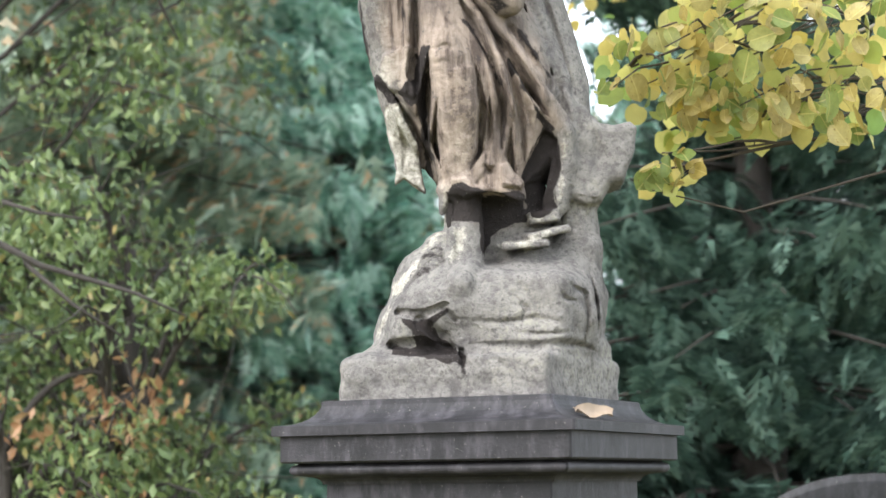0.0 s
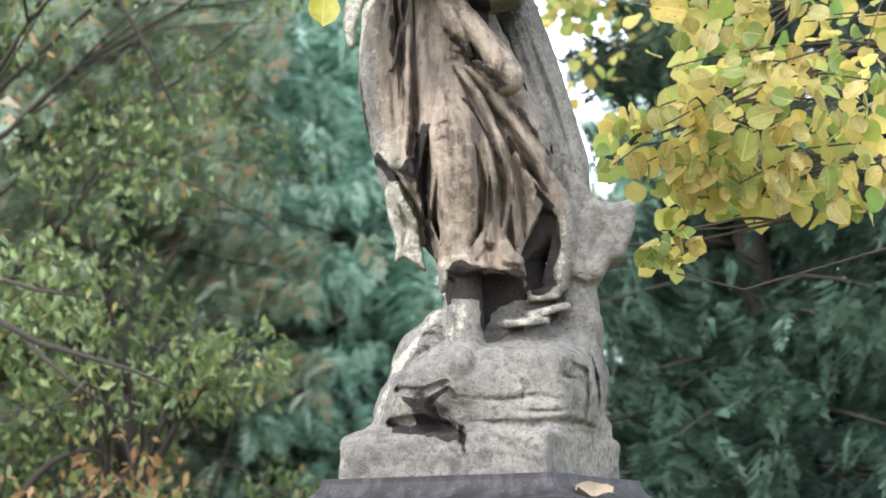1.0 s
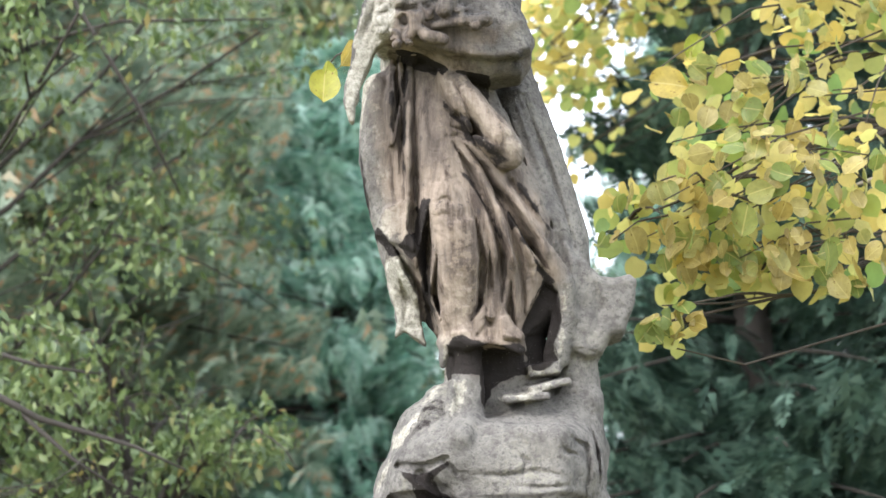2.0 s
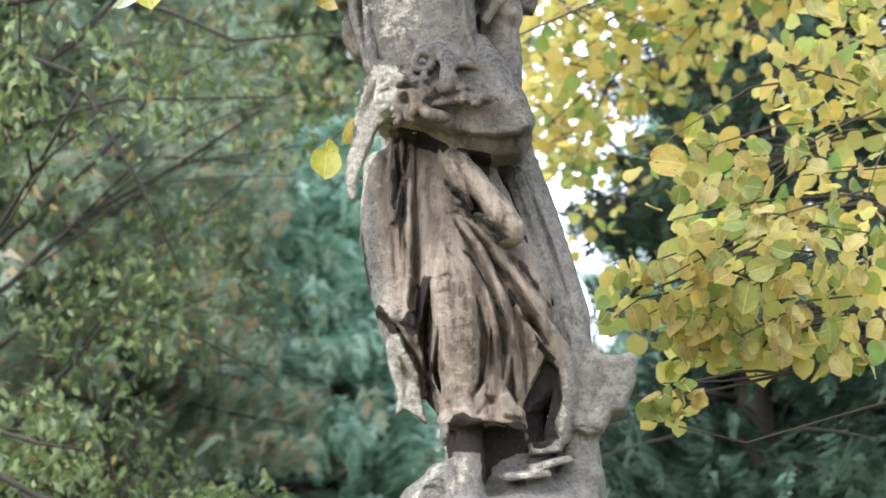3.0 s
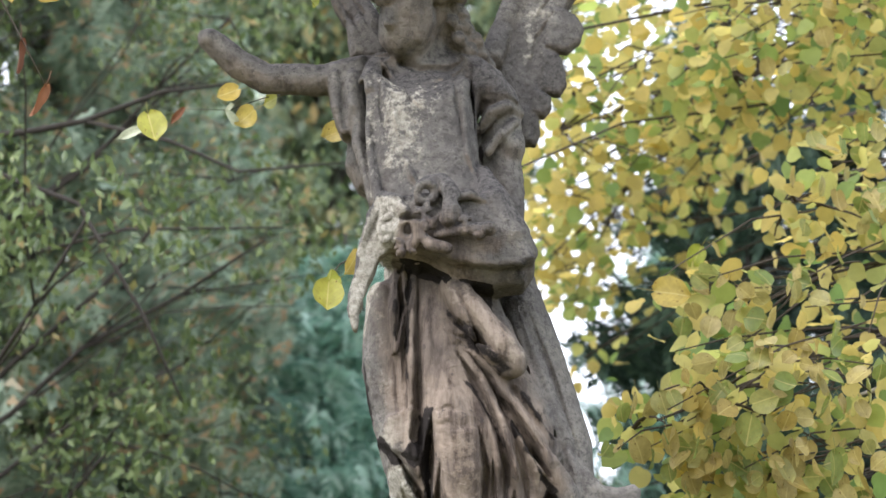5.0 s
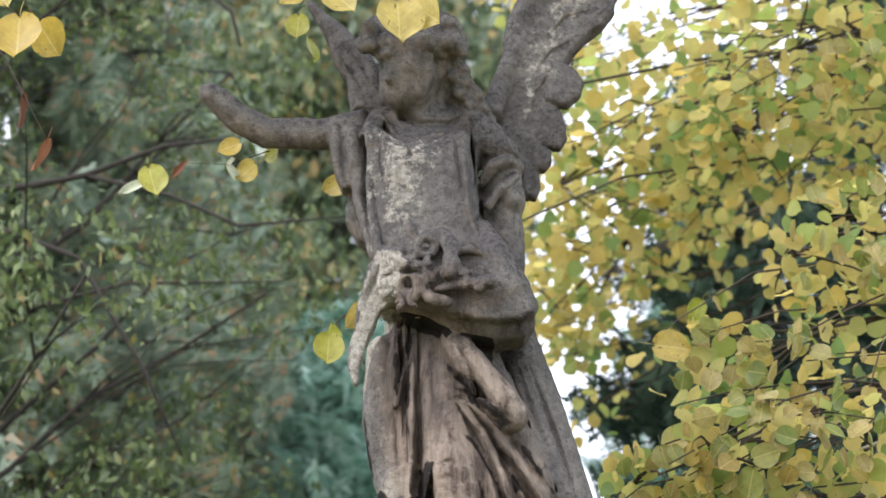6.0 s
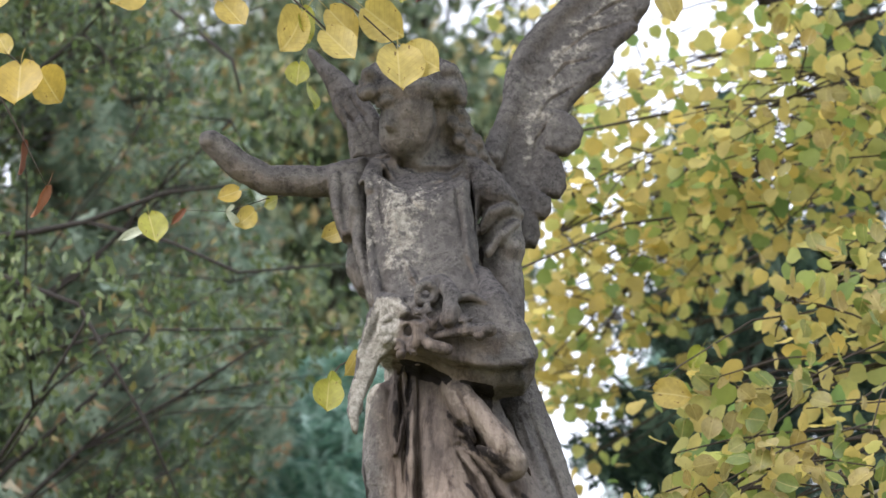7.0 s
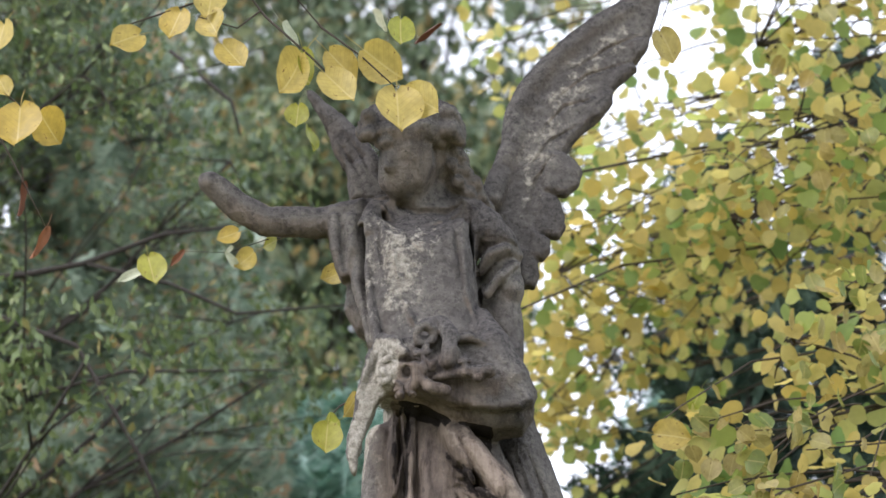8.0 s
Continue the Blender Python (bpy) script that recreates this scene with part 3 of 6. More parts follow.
    # folds: grooves and ridges fanning over the skirt
    for pts, deep in (
            ([((-0.141, 0.000, 1.125), 0.007), ((-0.144, 0.000, 0.912), 0.009), ((-0.142, 0.000, 0.781), 0.01), ((-0.148, 0.000, 0.703), 0.014), ((-0.136, 0.000, 0.658), 0.012)], 0.032),
            ([((-0.184, 0.000, 1.133), 0.006), ((-0.181, 0.000, 1.005), 0.008), ((-0.191, 0.000, 0.912), 0.006)], 0.026),
            ([((-0.169, 0.000, 1.058), 0.005), ((-0.175, 0.000, 0.912), 0.007), ((-0.174, 0.000, 0.781), 0.005)], 0.016),
            ([((-0.112, 0.000, 0.742), 0.007), ((-0.121, 0.000, 0.652), 0.015), ((-0.120, 0.000, 0.562), 0.011)], 0.04),
            ([((-0.061, 0.000, 0.891), 0.006), ((-0.020, 0.000, 0.819), 0.01), ((0.020, 0.000, 0.727), 0.011), ((0.046, 0.000, 0.637), 0.011), ((0.041, 0.000, 0.535), 0.009)], 0.028),
            ([((-0.044, 0.000, 0.900), 0.005), ((0.015, 0.000, 0.831), 0.009), ((0.064, 0.000, 0.701), 0.01), ((0.086, 0.000, 0.598), 0.01), ((0.094, 0.000, 0.503), 0.009)], 0.024),
            ([((-0.023, 0.000, 0.878), 0.005), ((0.055, 0.000, 0.759), 0.011), ((0.110, 0.000, 0.668), 0.014), ((0.146, 0.000, 0.610), 0.012)], 0.034),
            ([((-0.015, 0.000, 0.715), 0.006), ((0.001, 0.000, 0.625), 0.011), ((-0.005, 0.000, 0.536), 0.012), ((-0.029, 0.000, 0.488), 0.008)], 0.03),
            ([((0.017, 0.000, 0.650), 0.005), ((0.015, 0.000, 0.574), 0.008), ((0.004, 0.000, 0.498), 0.008)], 0.02),
            ([((0.065, 0.000, 0.598), 0.006), ((0.059, 0.000, 0.522), 0.009), ((0.074, 0.000, 0.466), 0.007)], 0.022),
            ([((-0.095, 0.000, 0.651), 0.004), ((-0.103, 0.000, 0.562), 0.008), ((-0.088, 0.000, 0.496), 0.007)], 0.018),
            ([((-0.066, 0.000, 0.651), 0.004), ((-0.073, 0.000, 0.524), 0.005)], 0.006),
            ([((-0.035, 0.000, 0.638), 0.004), ((-0.036, 0.000, 0.524), 0.005)], 0.006),
            ([((-0.106, 0.000, 0.742), 0.005), ((-0.078, 0.000, 0.754), 0.007), ((-0.055, 0.000, 0.741), 0.005)], 0.007),
            ([((-0.106, 0.000, 0.708), 0.005), ((-0.083, 0.000, 0.718), 0.007), ((-0.066, 0.000, 0.714), 0.005)], 0.005),
            ([((-0.088, 0.000, 0.964), 0.005), ((-0.047, 0.000, 0.948), 0.008), ((-0.009, 0.000, 0.921), 0.007)], 0.006),
            ([((-0.082, 0.000, 0.931), 0.004), ((-0.044, 0.000, 0.921), 0.007), ((-0.002, 0.000, 0.890), 0.007)], 0.006),
            ([((-0.079, 0.000, 0.898), 0.004), ((-0.050, 0.000, 0.908), 0.006), ((-0.019, 0.000, 0.895), 0.006)], 0.005),
            ([((-0.255, 0.000, 0.887), 0.004), ((-0.242, 0.000, 0.756), 0.006)], 0.01),
            ([((-0.226, 0.000, 1.006), 0.004), ((-0.222, 0.000, 0.821), 0.006)], 0.008),
            ([((0.000, 0.000, 0.504), 0.006), ((0.016, 0.000, 0.488), 0.01), ((0.026, 0.000, 0.500), 0.006)], 0.02),
            ([((-0.062, 0.000, 1.030), 0.005), ((-0.006, 0.000, 0.910), 0.012), ((0.028, 0.000, 0.868), 0.008)], 0.02),
            ([((-0.192, 0.000, 0.672), 0.007), ((-0.155, 0.000, 0.607), 0.013), ((-0.122, 0.000, 0.537), 0.01)], 0.035)):
        b.relief(pts, -1.45 * deep, 0.8)
    for pts, high in (
            ([((-0.196, 0.000, 1.112), 0.009), ((-0.198, 0.000, 0.992), 0.012), ((-0.202, 0.000, 0.919), 0.01)], 0.014),
            ([((-0.159, 0.000, 1.085), 0.009), ((-0.160, 0.000, 0.873), 0.012), ((-0.164, 0.000, 0.665), 0.012)], 0.014),
            ([((-0.119, 0.000, 1.044), 0.012), ((-0.125, 0.000, 0.885), 0.014), ((-0.126, 0.000, 0.755), 0.01)], 0.006),
            ([((0.035, 0.000, 0.721), 0.008), ((0.066, 0.000, 0.624), 0.012), ((0.072, 0.000, 0.535), 0.012)], 0.016),
            ([((-0.001, 0.000, 0.779), 0.008), ((0.029, 0.000, 0.663), 0.01), ((0.025, 0.000, 0.561), 0.01)], 0.012),
            ([((0.032, 0.000, 0.535), 0.01), ((0.043, 0.000, 0.479), 0.014)], 0.014),
            ([((0.079, 0.000, 0.701), 0.008), ((0.112, 0.000, 0.623), 0.013), ((0.114, 0.000, 0.572), 0.012)], 0.012)):
        b.relief(pts, 1.3 * high, 0.7)
    # dark gaps either side of the roll, and beside the cloak
    b.line([((0.007, -0.120, 1.021), 0.014), ((0.022, -0.110, 0.972), 0.012), ((0.027, -0.110, 0.933), 0.006)], 0.006, 2.0, True)
    b.line([((0.065, -0.120, 0.808), 0.009), ((0.095, -0.110, 0.766), 0.007), ((0.162, -0.090, 0.668), 0.004)], 0.006, 2.0, True)
    b.line([((0.093, -0.050, 0.844), 0.006), ((0.153, -0.050, 0.715), 0.006)], 0.006, 2.0, True)
    b.line([((0.041, -0.030, 1.060), 0.006), ((0.100, -0.030, 0.849), 0.008)], 0.006, 3.0, True)
    # the broken hole in the skirt
    b.plate([(0.136, 0.587), (0.167, 0.567), (0.162, 0.531), (0.168, 0.503), (0.155, 0.452), (0.161, 0.415), (0.134, 0.389), (0.104, 0.392), (0.096, 0.428), (0.081, 0.465), (0.093, 0.506), (0.111, 0.545)], -0.115, 0.06, 0.004, 0.004, True)
    # stone ledges at the foot of the hollow
    b.slab((0.091, -0.060, 0.338), (0.05, 0.05, 0.008), 0.005, 0.006, (10, -4, 0))
    b.slab((0.135, -0.050, 0.364), (0.045, 0.05, 0.007), 0.004, 0.006, (8, -14, 10))
    b.slab((0.131, -0.030, 0.400), (0.035, 0.05, 0.014), 0.006, 0.008, (5, -8, 0))
    # hanging pale flaps of cloth
    b.plate([(-0.213, 0.641), (-0.173, 0.648), (-0.153, 0.613), (-0.141, 0.562), (-0.129, 0.486), (-0.123, 0.458), (-0.144, 0.474), (-0.174, 0.492), (-0.196, 0.474), (-0.189, 0.512), (-0.203, 0.575)], 0.0, 0.02, 0.008, 0.008)
    b.relief([((-0.185, 0.000, 0.626), 0.006), ((-0.166, 0.000, 0.562), 0.01), ((-0.174, 0.000, 0.499), 0.006)], -0.01, 0.8)
    b.line([((-0.081, -0.100, 0.452), 0.014), ((-0.088, -0.090, 0.405), 0.008)], 0.006)
    # trunk of the body in a loose garment
    b.line([((-0.148, 0.000, 1.239), 0.11), ((-0.139, 0.000, 1.378), 0.118), ((-0.134, 0.000, 1.491), 0.12), ((-0.130, 0.010, 1.545), 0.105)], 0.03, 0.85)
    b.plate([(-0.244, 1.576), (-0.191, 1.539), (-0.113, 1.530), (-0.045, 1.563), (-0.014, 1.546), (-0.006, 1.436), (0.001, 1.326), (0.020, 1.230), (0.068, 1.137), (-0.191, 1.126), (-0.237, 1.233), (-0.253, 1.342), (-0.256, 1.466)], -0.035, 0.105, 0.07, 0.02)
    b.line([((-0.295, 0.000, 1.601), 0.034), ((-0.208, 0.010, 1.614), 0.045), ((-0.134, 0.020, 1.615), 0.06), ((-0.046, 0.020, 1.607), 0.05), ((0.033, 0.010, 1.551), 0.036)], 0.03, 1.2)
    # shoulder cape, turned-up sleeve and the far arm
    b.plate([(-0.043, 1.632), (0.008, 1.623), (0.054, 1.587), (0.084, 1.539), (0.096, 1.506), (0.046, 1.501), (0.006, 1.518), (-0.013, 1.475), (-0.026, 1.547)], 0.005, 0.075, 0.035, 0.012)
    b.line([((0.004, -0.040, 1.445), 0.012), ((0.028, -0.060, 1.477), 0.015), ((0.065, -0.050, 1.495), 0.014), ((0.093, -0.010, 1.496), 0.012)], 0.008, 1.5)
    b.line([((0.049, 0.000, 1.518), 0.045), ((0.061, 0.000, 1.425), 0.043), ((0.060, 0.000, 1.369), 0.038), ((0.070, 0.000, 1.278), 0.034), ((0.071, -0.020, 1.196), 0.031)], 0.012)
    b.egg((0.071, -0.010, 1.411), (0.034, 0.045, 0.04), 0.012)
    b.line([((0.019, -0.050, 1.385), 0.012), ((0.048, -0.060, 1.423), 0.012), ((0.086, -0.040, 1.462), 0.01)], 0.01)
    b.line([((0.034, 0.020, 1.440), 0.04), ((0.042, 0.030, 1.303), 0.045), ((0.041, 0.040, 1.196), 0.045)], 0.012)
    b.line([((-0.001, -0.100, 1.457), 0.008), ((0.009, -0.100, 1.339), 0.013), ((0.028, -0.110, 1.240), 0.012), ((0.052, -0.100, 1.183), 0.006)], 0.006, 4.0, True)
    # drapery at the near shoulder, and the cape behind it
    b.line([((-0.243, -0.050, 1.606), 0.016), ((-0.262, -0.090, 1.544), 0.017), ((-0.253, -0.100, 1.523), 0.014)], 0.01)
    b.line([((-0.235, -0.060, 1.599), 0.012), ((-0.250, -0.100, 1.494), 0.011), ((-0.256, -0.110, 1.407), 0.011), ((-0.247, -0.120, 1.327), 0.012), ((-0.231, -0.130, 1.243), 0.012)], 0.008)
    b.line([((-0.284, -0.020, 1.599), 0.024), ((-0.282, -0.050, 1.487), 0.018), ((-0.278, -0.060, 1.398), 0.016), ((-0.259, -0.070, 1.325), 0.014), ((-0.243, -0.080, 1.253), 0.012)], 0.008, 1.6)
    b.line([((-0.269, -0.090, 1.541), 0.005), ((-0.268, -0.100, 1.425), 0.006), ((-0.255, -0.110, 1.311), 0.005)], 0.004, 4.0, True)
    b.plate([(-0.309, 1.498), (-0.262, 1.498), (-0.237, 1.298), (-0.255, 1.310), (-0.285, 1.327), (-0.312, 1.375)], 0.05, 0.05, 0.025, 0.01)
    b.plate([(-0.354, 1.612), (-0.319, 1.623), (-0.263, 1.631), (-0.271, 1.541), (-0.281, 1.470), (-0.294, 1.442), (-0.320, 1.439), (-0.334, 1.471), (-0.350, 1.535)], -0.01, 0.06, 0.028, 0.01)
    b.line([((-0.337, -0.070, 1.571), 0.012), ((-0.331, -0.070, 1.493), 0.012), ((-0.315, -0.060, 1.434), 0.01)], 0.008)
    b.line([((-0.295, -0.070, 1.571), 0.013), ((-0.294, -0.075, 1.491), 0.014), ((-0.300, -0.060, 1.438), 0.011)], 0.008)
    b.line([((-0.315, -0.090, 1.549), 0.005), ((-0.311, -0.090, 1.443), 0.007)], 0.005, 3.0, True)
    for pts, high in (
            ([((-0.237, 0.000, 1.619), 0.006), ((-0.207, 0.000, 1.581), 0.009), ((-0.189, 0.000, 1.549), 0.006)], 0.01),
            ([((-0.186, 0.000, 1.658), 0.006), ((-0.178, 0.000, 1.607), 0.012), ((-0.140, 0.000, 1.580), 0.01), ((-0.073, 0.000, 1.588), 0.01), ((-0.035, 0.000, 1.617), 0.006)], -0.014),
            ([((-0.231, 0.000, 1.578), 0.004), ((-0.227, 0.000, 1.478), 0.007), ((-0.207, 0.000, 1.350), 0.006)], -0.009),
            ([((-0.207, 0.000, 1.549), 0.004), ((-0.194, 0.000, 1.435), 0.007), ((-0.173, 0.000, 1.350), 0.008)], 0.007),
            ([((-0.178, 0.000, 1.549), 0.004), ((-0.157, 0.000, 1.477), 0.006), ((-0.125, 0.000, 1.445), 0.004)], -0.008),
            ([((-0.138, 0.000, 1.531), 0.006), ((-0.087, 0.000, 1.555), 0.012), ((-0.036, 0.000, 1.598), 0.008)], 0.008),
            ([((-0.060, 0.000, 1.577), 0.004), ((-0.053, 0.000, 1.476), 0.006), ((-0.034, 0.000, 1.349), 0.005)], -0.006),
            ([((-0.033, 0.000, 1.598), 0.005), ((-0.037, 0.000, 1.490), 0.009), ((-0.028, 0.000, 1.349), 0.01), ((0.002, 0.000, 1.265), 0.008)], 0.009),
            ([((-0.017, 0.000, 1.598), 0.004), ((-0.018, 0.000, 1.518), 0.006), ((-0.012, 0.000, 1.405), 0.005)], -0.012),
            ([((-0.094, 0.000, 1.491), 0.006), ((-0.102, 0.000, 1.377), 0.012)], -0.005),
            ([((-0.178, 0.000, 1.357), 0.006), ((-0.155, 0.000, 1.294), 0.009), ((-0.131, 0.000, 1.253), 0.006)], 0.01)):
        b.relief(pts, 1.3 * high, 0.8)
    # outstretched broken arm
    b.line([((-0.285, 0.000, 1.596), 0.038), ((-0.380, -0.020, 1.579), 0.037), ((-0.497, -0.050, 1.571), 0.036), ((-0.556, -0.070, 1.598), 0.034), ((-0.608, -0.090, 1.639), 0.03), ((-0.622, -0.095, 1.650), 0.027)], 0.01)
    b.egg((-0.626, -0.100, 1.649), (0.026, 0.026, 0.022), 0.008, (0, 40, 0))
    # neck and bowed head, kept plain
    b.line([((-0.124, 0.000, 1.585), 0.056), ((-0.116, -0.015, 1.651), 0.047), ((-0.119, -0.030, 1.696), 0.045)], 0.018)
    b.egg((-0.160, -0.085, 1.718), (0.07, 0.072, 0.092), 0.012, (20, 10, 0))
    b.egg((-0.176, -0.085, 1.648), (0.044, 0.042, 0.03), 0.05, (15, 12, 0))
    b.line([((-0.204, -0.135, 1.710), 0.008), ((-0.209, -0.143, 1.666), 0.01)], 0.02)
    b.relief([((-0.238, 0.000, 1.773), 0.012), ((-0.219, 0.000, 1.764), 0.012)], -0.012, 0.8)
    b.relief([((-0.194, 0.000, 1.767), 0.012), ((-0.148, 0.000, 1.775), 0.016)], -0.012, 0.8)
    b.line([((-0.204, -0.120, 1.590), 0.012), ((-0.162, -0.110, 1.597), 0.017), ((-0.102, -0.100, 1.635), 0.01)], 0.012, 1.6, True)
    b.egg((-0.155, -0.030, 1.827), (0.124, 0.12, 0.072), 0.015, (14, 0, 0))
    b.egg((-0.085, -0.020, 1.759), (0.055, 0.08, 0.09), 0.02)
    b.line([((-0.269, -0.090, 1.779), 0.02), ((-0.204, -0.135, 1.757), 0.026), ((-0.125, -0.140, 1.762), 0.028), ((-0.048, -0.100, 1.769), 0.026)], 0.015, 1.2)
    # waved hair: a heavy brim over the brow, curls down to the shoulder
    rng = np.random.default_rng(8)
    for c, r in (([(-0.265, 1.771), (-0.242, 1.779)], 0.024), ([(-0.228, 1.753), (-0.191, 1.747)], 0.022), ([(-0.183, 1.756), (-0.131, 1.758)], 0.025), ([(-0.131, 1.775), (-0.085, 1.763)], 0.026), ([(-0.091, 1.793), (-0.042, 1.766)], 0.026)):
        (xa, za), (xb, zb) = c
        for j in range(3):
            o = 0.018 * (j - 1)
            b.line([((xa, -0.115 - 0.5 * abs(o), za + o), r * 0.62), ((0.5 * (xa + xb), -0.135 - 0.5 * abs(o), 0.5 * (za + zb) + o + 0.006 * math.sin(2.1 * j + 30 * xa)), r * 0.8), ((xb, -0.115, zb + o), r * 0.62)], 0.006)
    for j, (p, r) in enumerate((((-0.047, -0.060, 1.770), 0.026), ((-0.063, -0.075, 1.745), 0.022), ((-0.043, -0.060, 1.723), 0.026), ((-0.059, -0.070, 1.698), 0.02), ((-0.032, -0.050, 1.692), 0.024), ((-0.043, -0.055, 1.662), 0.02), ((-0.008, -0.035, 1.666), 0.024), ((-0.017, -0.040, 1.639), 0.019), ((0.010, -0.020, 1.640), 0.02), ((-0.079, -0.070, 1.721), 0.02))):
        b.egg(p, (r, r * 1.1, r * 0.72), 0.006, (0, 35 + 23 * math.sin(2.7 * j), 0))
        b.ring((p[0], p[1] - r * 0.7, p[2]), r * 0.55, r * 0.22, (20, 0, 20 * math.sin(j)), 0.004)
    b.line([((-0.056, -0.020, 1.714), 0.04), ((-0.026, 0.000, 1.657), 0.035), ((0.019, 0.020, 1.625), 0.025)], 0.015, 1.3)
    for j in range(9):
        f = j / 8
        a, c = Vector((-0.238, 0.000, 1.868)).lerp(Vector((-0.082, 0.000, 1.877)), f), Vector((-0.262, 0.000, 1.815)).lerp(Vector((-0.037, 0.000, 1.809)), f)
        b.relief([(tuple(a), 0.004), (tuple(0.5 * (a + c) + Vector((0.01 * math.sin(2 * j), 0, 0))), 0.006), (tuple(c), 0.004)], -0.009, 0.8)
    b.line([((-0.101, -0.120, 1.725), 0.006), ((-0.088, -0.110, 1.674), 0.011), ((-0.065, -0.080, 1.637), 0.008)], 0.006, 2.0, True)
    b.line([((-0.244, -0.030, 1.638), 0.01), ((-0.193, -0.050, 1.636), 0.014)], 0.006, 2.0, True)
    # lifted lap of cloth, heaped with carved flowers
    b.plate([(-0.229, 1.217), (-0.189, 1.227), (-0.136, 1.240), (-0.064, 1.244), (-0.002, 1.215), (0.044, 1.157), (0.102, 1.104), (0.116, 1.076), (0.093, 1.039), (0.022, 1.031), (-0.060, 1.048), (-0.127, 1.083), (-0.183, 1.099), (-0.223, 1.107), (-0.248, 1.146)], -0.095, 0.085, 0.05, 0.008)
    b.plate([(-0.225, 1.210), (-0.188, 1.220), (-0.136, 1.233), (-0.064, 1.237), (-0.003, 1.208), (0.043, 1.150), (0.099, 1.100), (0.114, 1.080), (0.087, 1.063), (0.020, 1.059), (-0.066, 1.072), (-0.133, 1.094), (-0.182, 1.100), (-0.219, 1.108), (-0.242, 1.146)], -0.14, 0.072, 0.012, 0.005)
    b.line([((0.004, -0.090, 1.315), 0.02), ((0.026, -0.150, 1.213), 0.045), ((0.066, -0.165, 1.139), 0.04), ((0.096, -0.160, 1.104), 0.026)], 0.015, 1.4)
    b.plate([(-0.229, 1.229), (-0.197, 1.210), (-0.182, 1.165), (-0.192, 1.113), (-0.226, 1.085), (-0.248, 1.030), (-0.270, 0.963), (-0.276, 0.920), (-0.284, 0.928), (-0.297, 0.973), (-0.290, 1.022), (-0.264, 1.124), (-0.244, 1.195)], -0.18, 0.02, 0.005, 0.006)
    for pts, high in (([((-0.230, 0.000, 1.240), 0.006), ((-0.256, 0.000, 1.158), 0.01), ((-0.286, 0.000, 1.038), 0.006)], 0.009), ([((-0.212, 0.000, 1.226), 0.006), ((-0.235, 0.000, 1.158), 0.009), ((-0.264, 0.000, 1.078), 0.006)], -0.01), ([((-0.252, 0.000, 1.213), 0.005), ((-0.276, 0.000, 1.105), 0.007)], -0.006)):
        b.relief(pts, high, 0.8)
    b.line([((-0.216, -0.190, 1.223), 0.017), ((-0.188, -0.220, 1.202), 0.02), ((-0.173, -0.230, 1.175), 0.016)], 0.008)
    # blooms and ribbons
    b.ring((-0.124, -0.225, 1.225), 0.02, 0.0105, (15, 0, 12), 0.006)
    b.line([((-0.124, -0.210, 1.253), 0.014), ((-0.086, -0.215, 1.255), 0.016), ((-0.069, -0.235, 1.221), 0.018), ((-0.065, -0.245, 1.179), 0.022), ((-0.075, -0.250, 1.154), 0.018), ((-0.094, -0.240, 1.165), 0.01)], 0.007)
    b.line([((-0.108, -0.250, 1.206), 0.004), ((-0.094, -0.260, 1.164), 0.009), ((-0.102, -0.250, 1.141), 0.006)], 0.004, 2.0, True)
    b.line([((-0.054, -0.225, 1.214), 0.008), ((-0.025, -0.225, 1.219), 0.01), ((0.000, -0.210, 1.211), 0.008)], 0.006)
    b.line([((-0.045, -0.240, 1.193), 0.01), ((-0.013, -0.250, 1.174), 0.016), ((0.028, -0.240, 1.141), 0.012), ((0.057, -0.230, 1.105), 0.005)], 0.012, 1.6, True)
    b.line([((-0.100, -0.235, 1.123), 0.009), ((-0.047, -0.245, 1.130), 0.012), ((0.011, -0.240, 1.136), 0.013)], 0.007)
    b.egg((0.013, -0.250, 1.132), (0.017, 0.02, 0.015), 0.005)
    b.egg((-0.007, -0.245, 1.119), (0.013, 0.016, 0.012), 0.005)
    b.egg((-0.066, -0.260, 1.104), (0.05, 0.035, 0.012), 0.008, (0, 8, 0), True)
    b.ring((-0.161, -0.235, 1.136), 0.021, 0.0105, (20, 0, -10), 0.006)
    b.line([((-0.147, -0.245, 1.141), 0.01), ((-0.141, -0.245, 1.115), 0.012), ((-0.156, -0.235, 1.095), 0.011)], 0.006)
    b.line([((-0.136, -0.240, 1.122), 0.012), ((-0.114, -0.245, 1.099), 0.014), ((-0.078, -0.240, 1.090), 0.012)], 0.007)
    b.egg((-0.151, -0.245, 1.167), (0.03, 0.04, 0.012), 0.006, (0, -12, 0), True)
    for c, size, tilt in (((-0.196, -0.215, 1.167), 0.024, 30), ((-0.201, -0.220, 1.129), 0.022, -20), ((-0.129, -0.235, 1.175), 0.02, 10), ((-0.119, -0.240, 1.145), 0.019, 40), ((-0.045, -0.240, 1.157), 0.016, 15), ((-0.173, -0.225, 1.106), 0.017, 0)):
        turn = Euler((radians(rng.uniform(-25, 25)), radians(tilt), radians(rng.uniform(-30, 30)))).to_matrix()
        for j in range(5):
            q = 2 * math.pi * j / 5 + rng.uniform(-0.3, 0.3)
            p = Vector(c) + turn @ Vector((math.cos(q) * size * 0.6, -0.008 * rng.uniform(0, 2), math.sin(q) * size * 0.6))
            b.egg(tuple(p), (size * 0.62, size * 0.42, size * 0.3), 0.006, (rng.uniform(-40, 40), -math.degrees(q), 0))
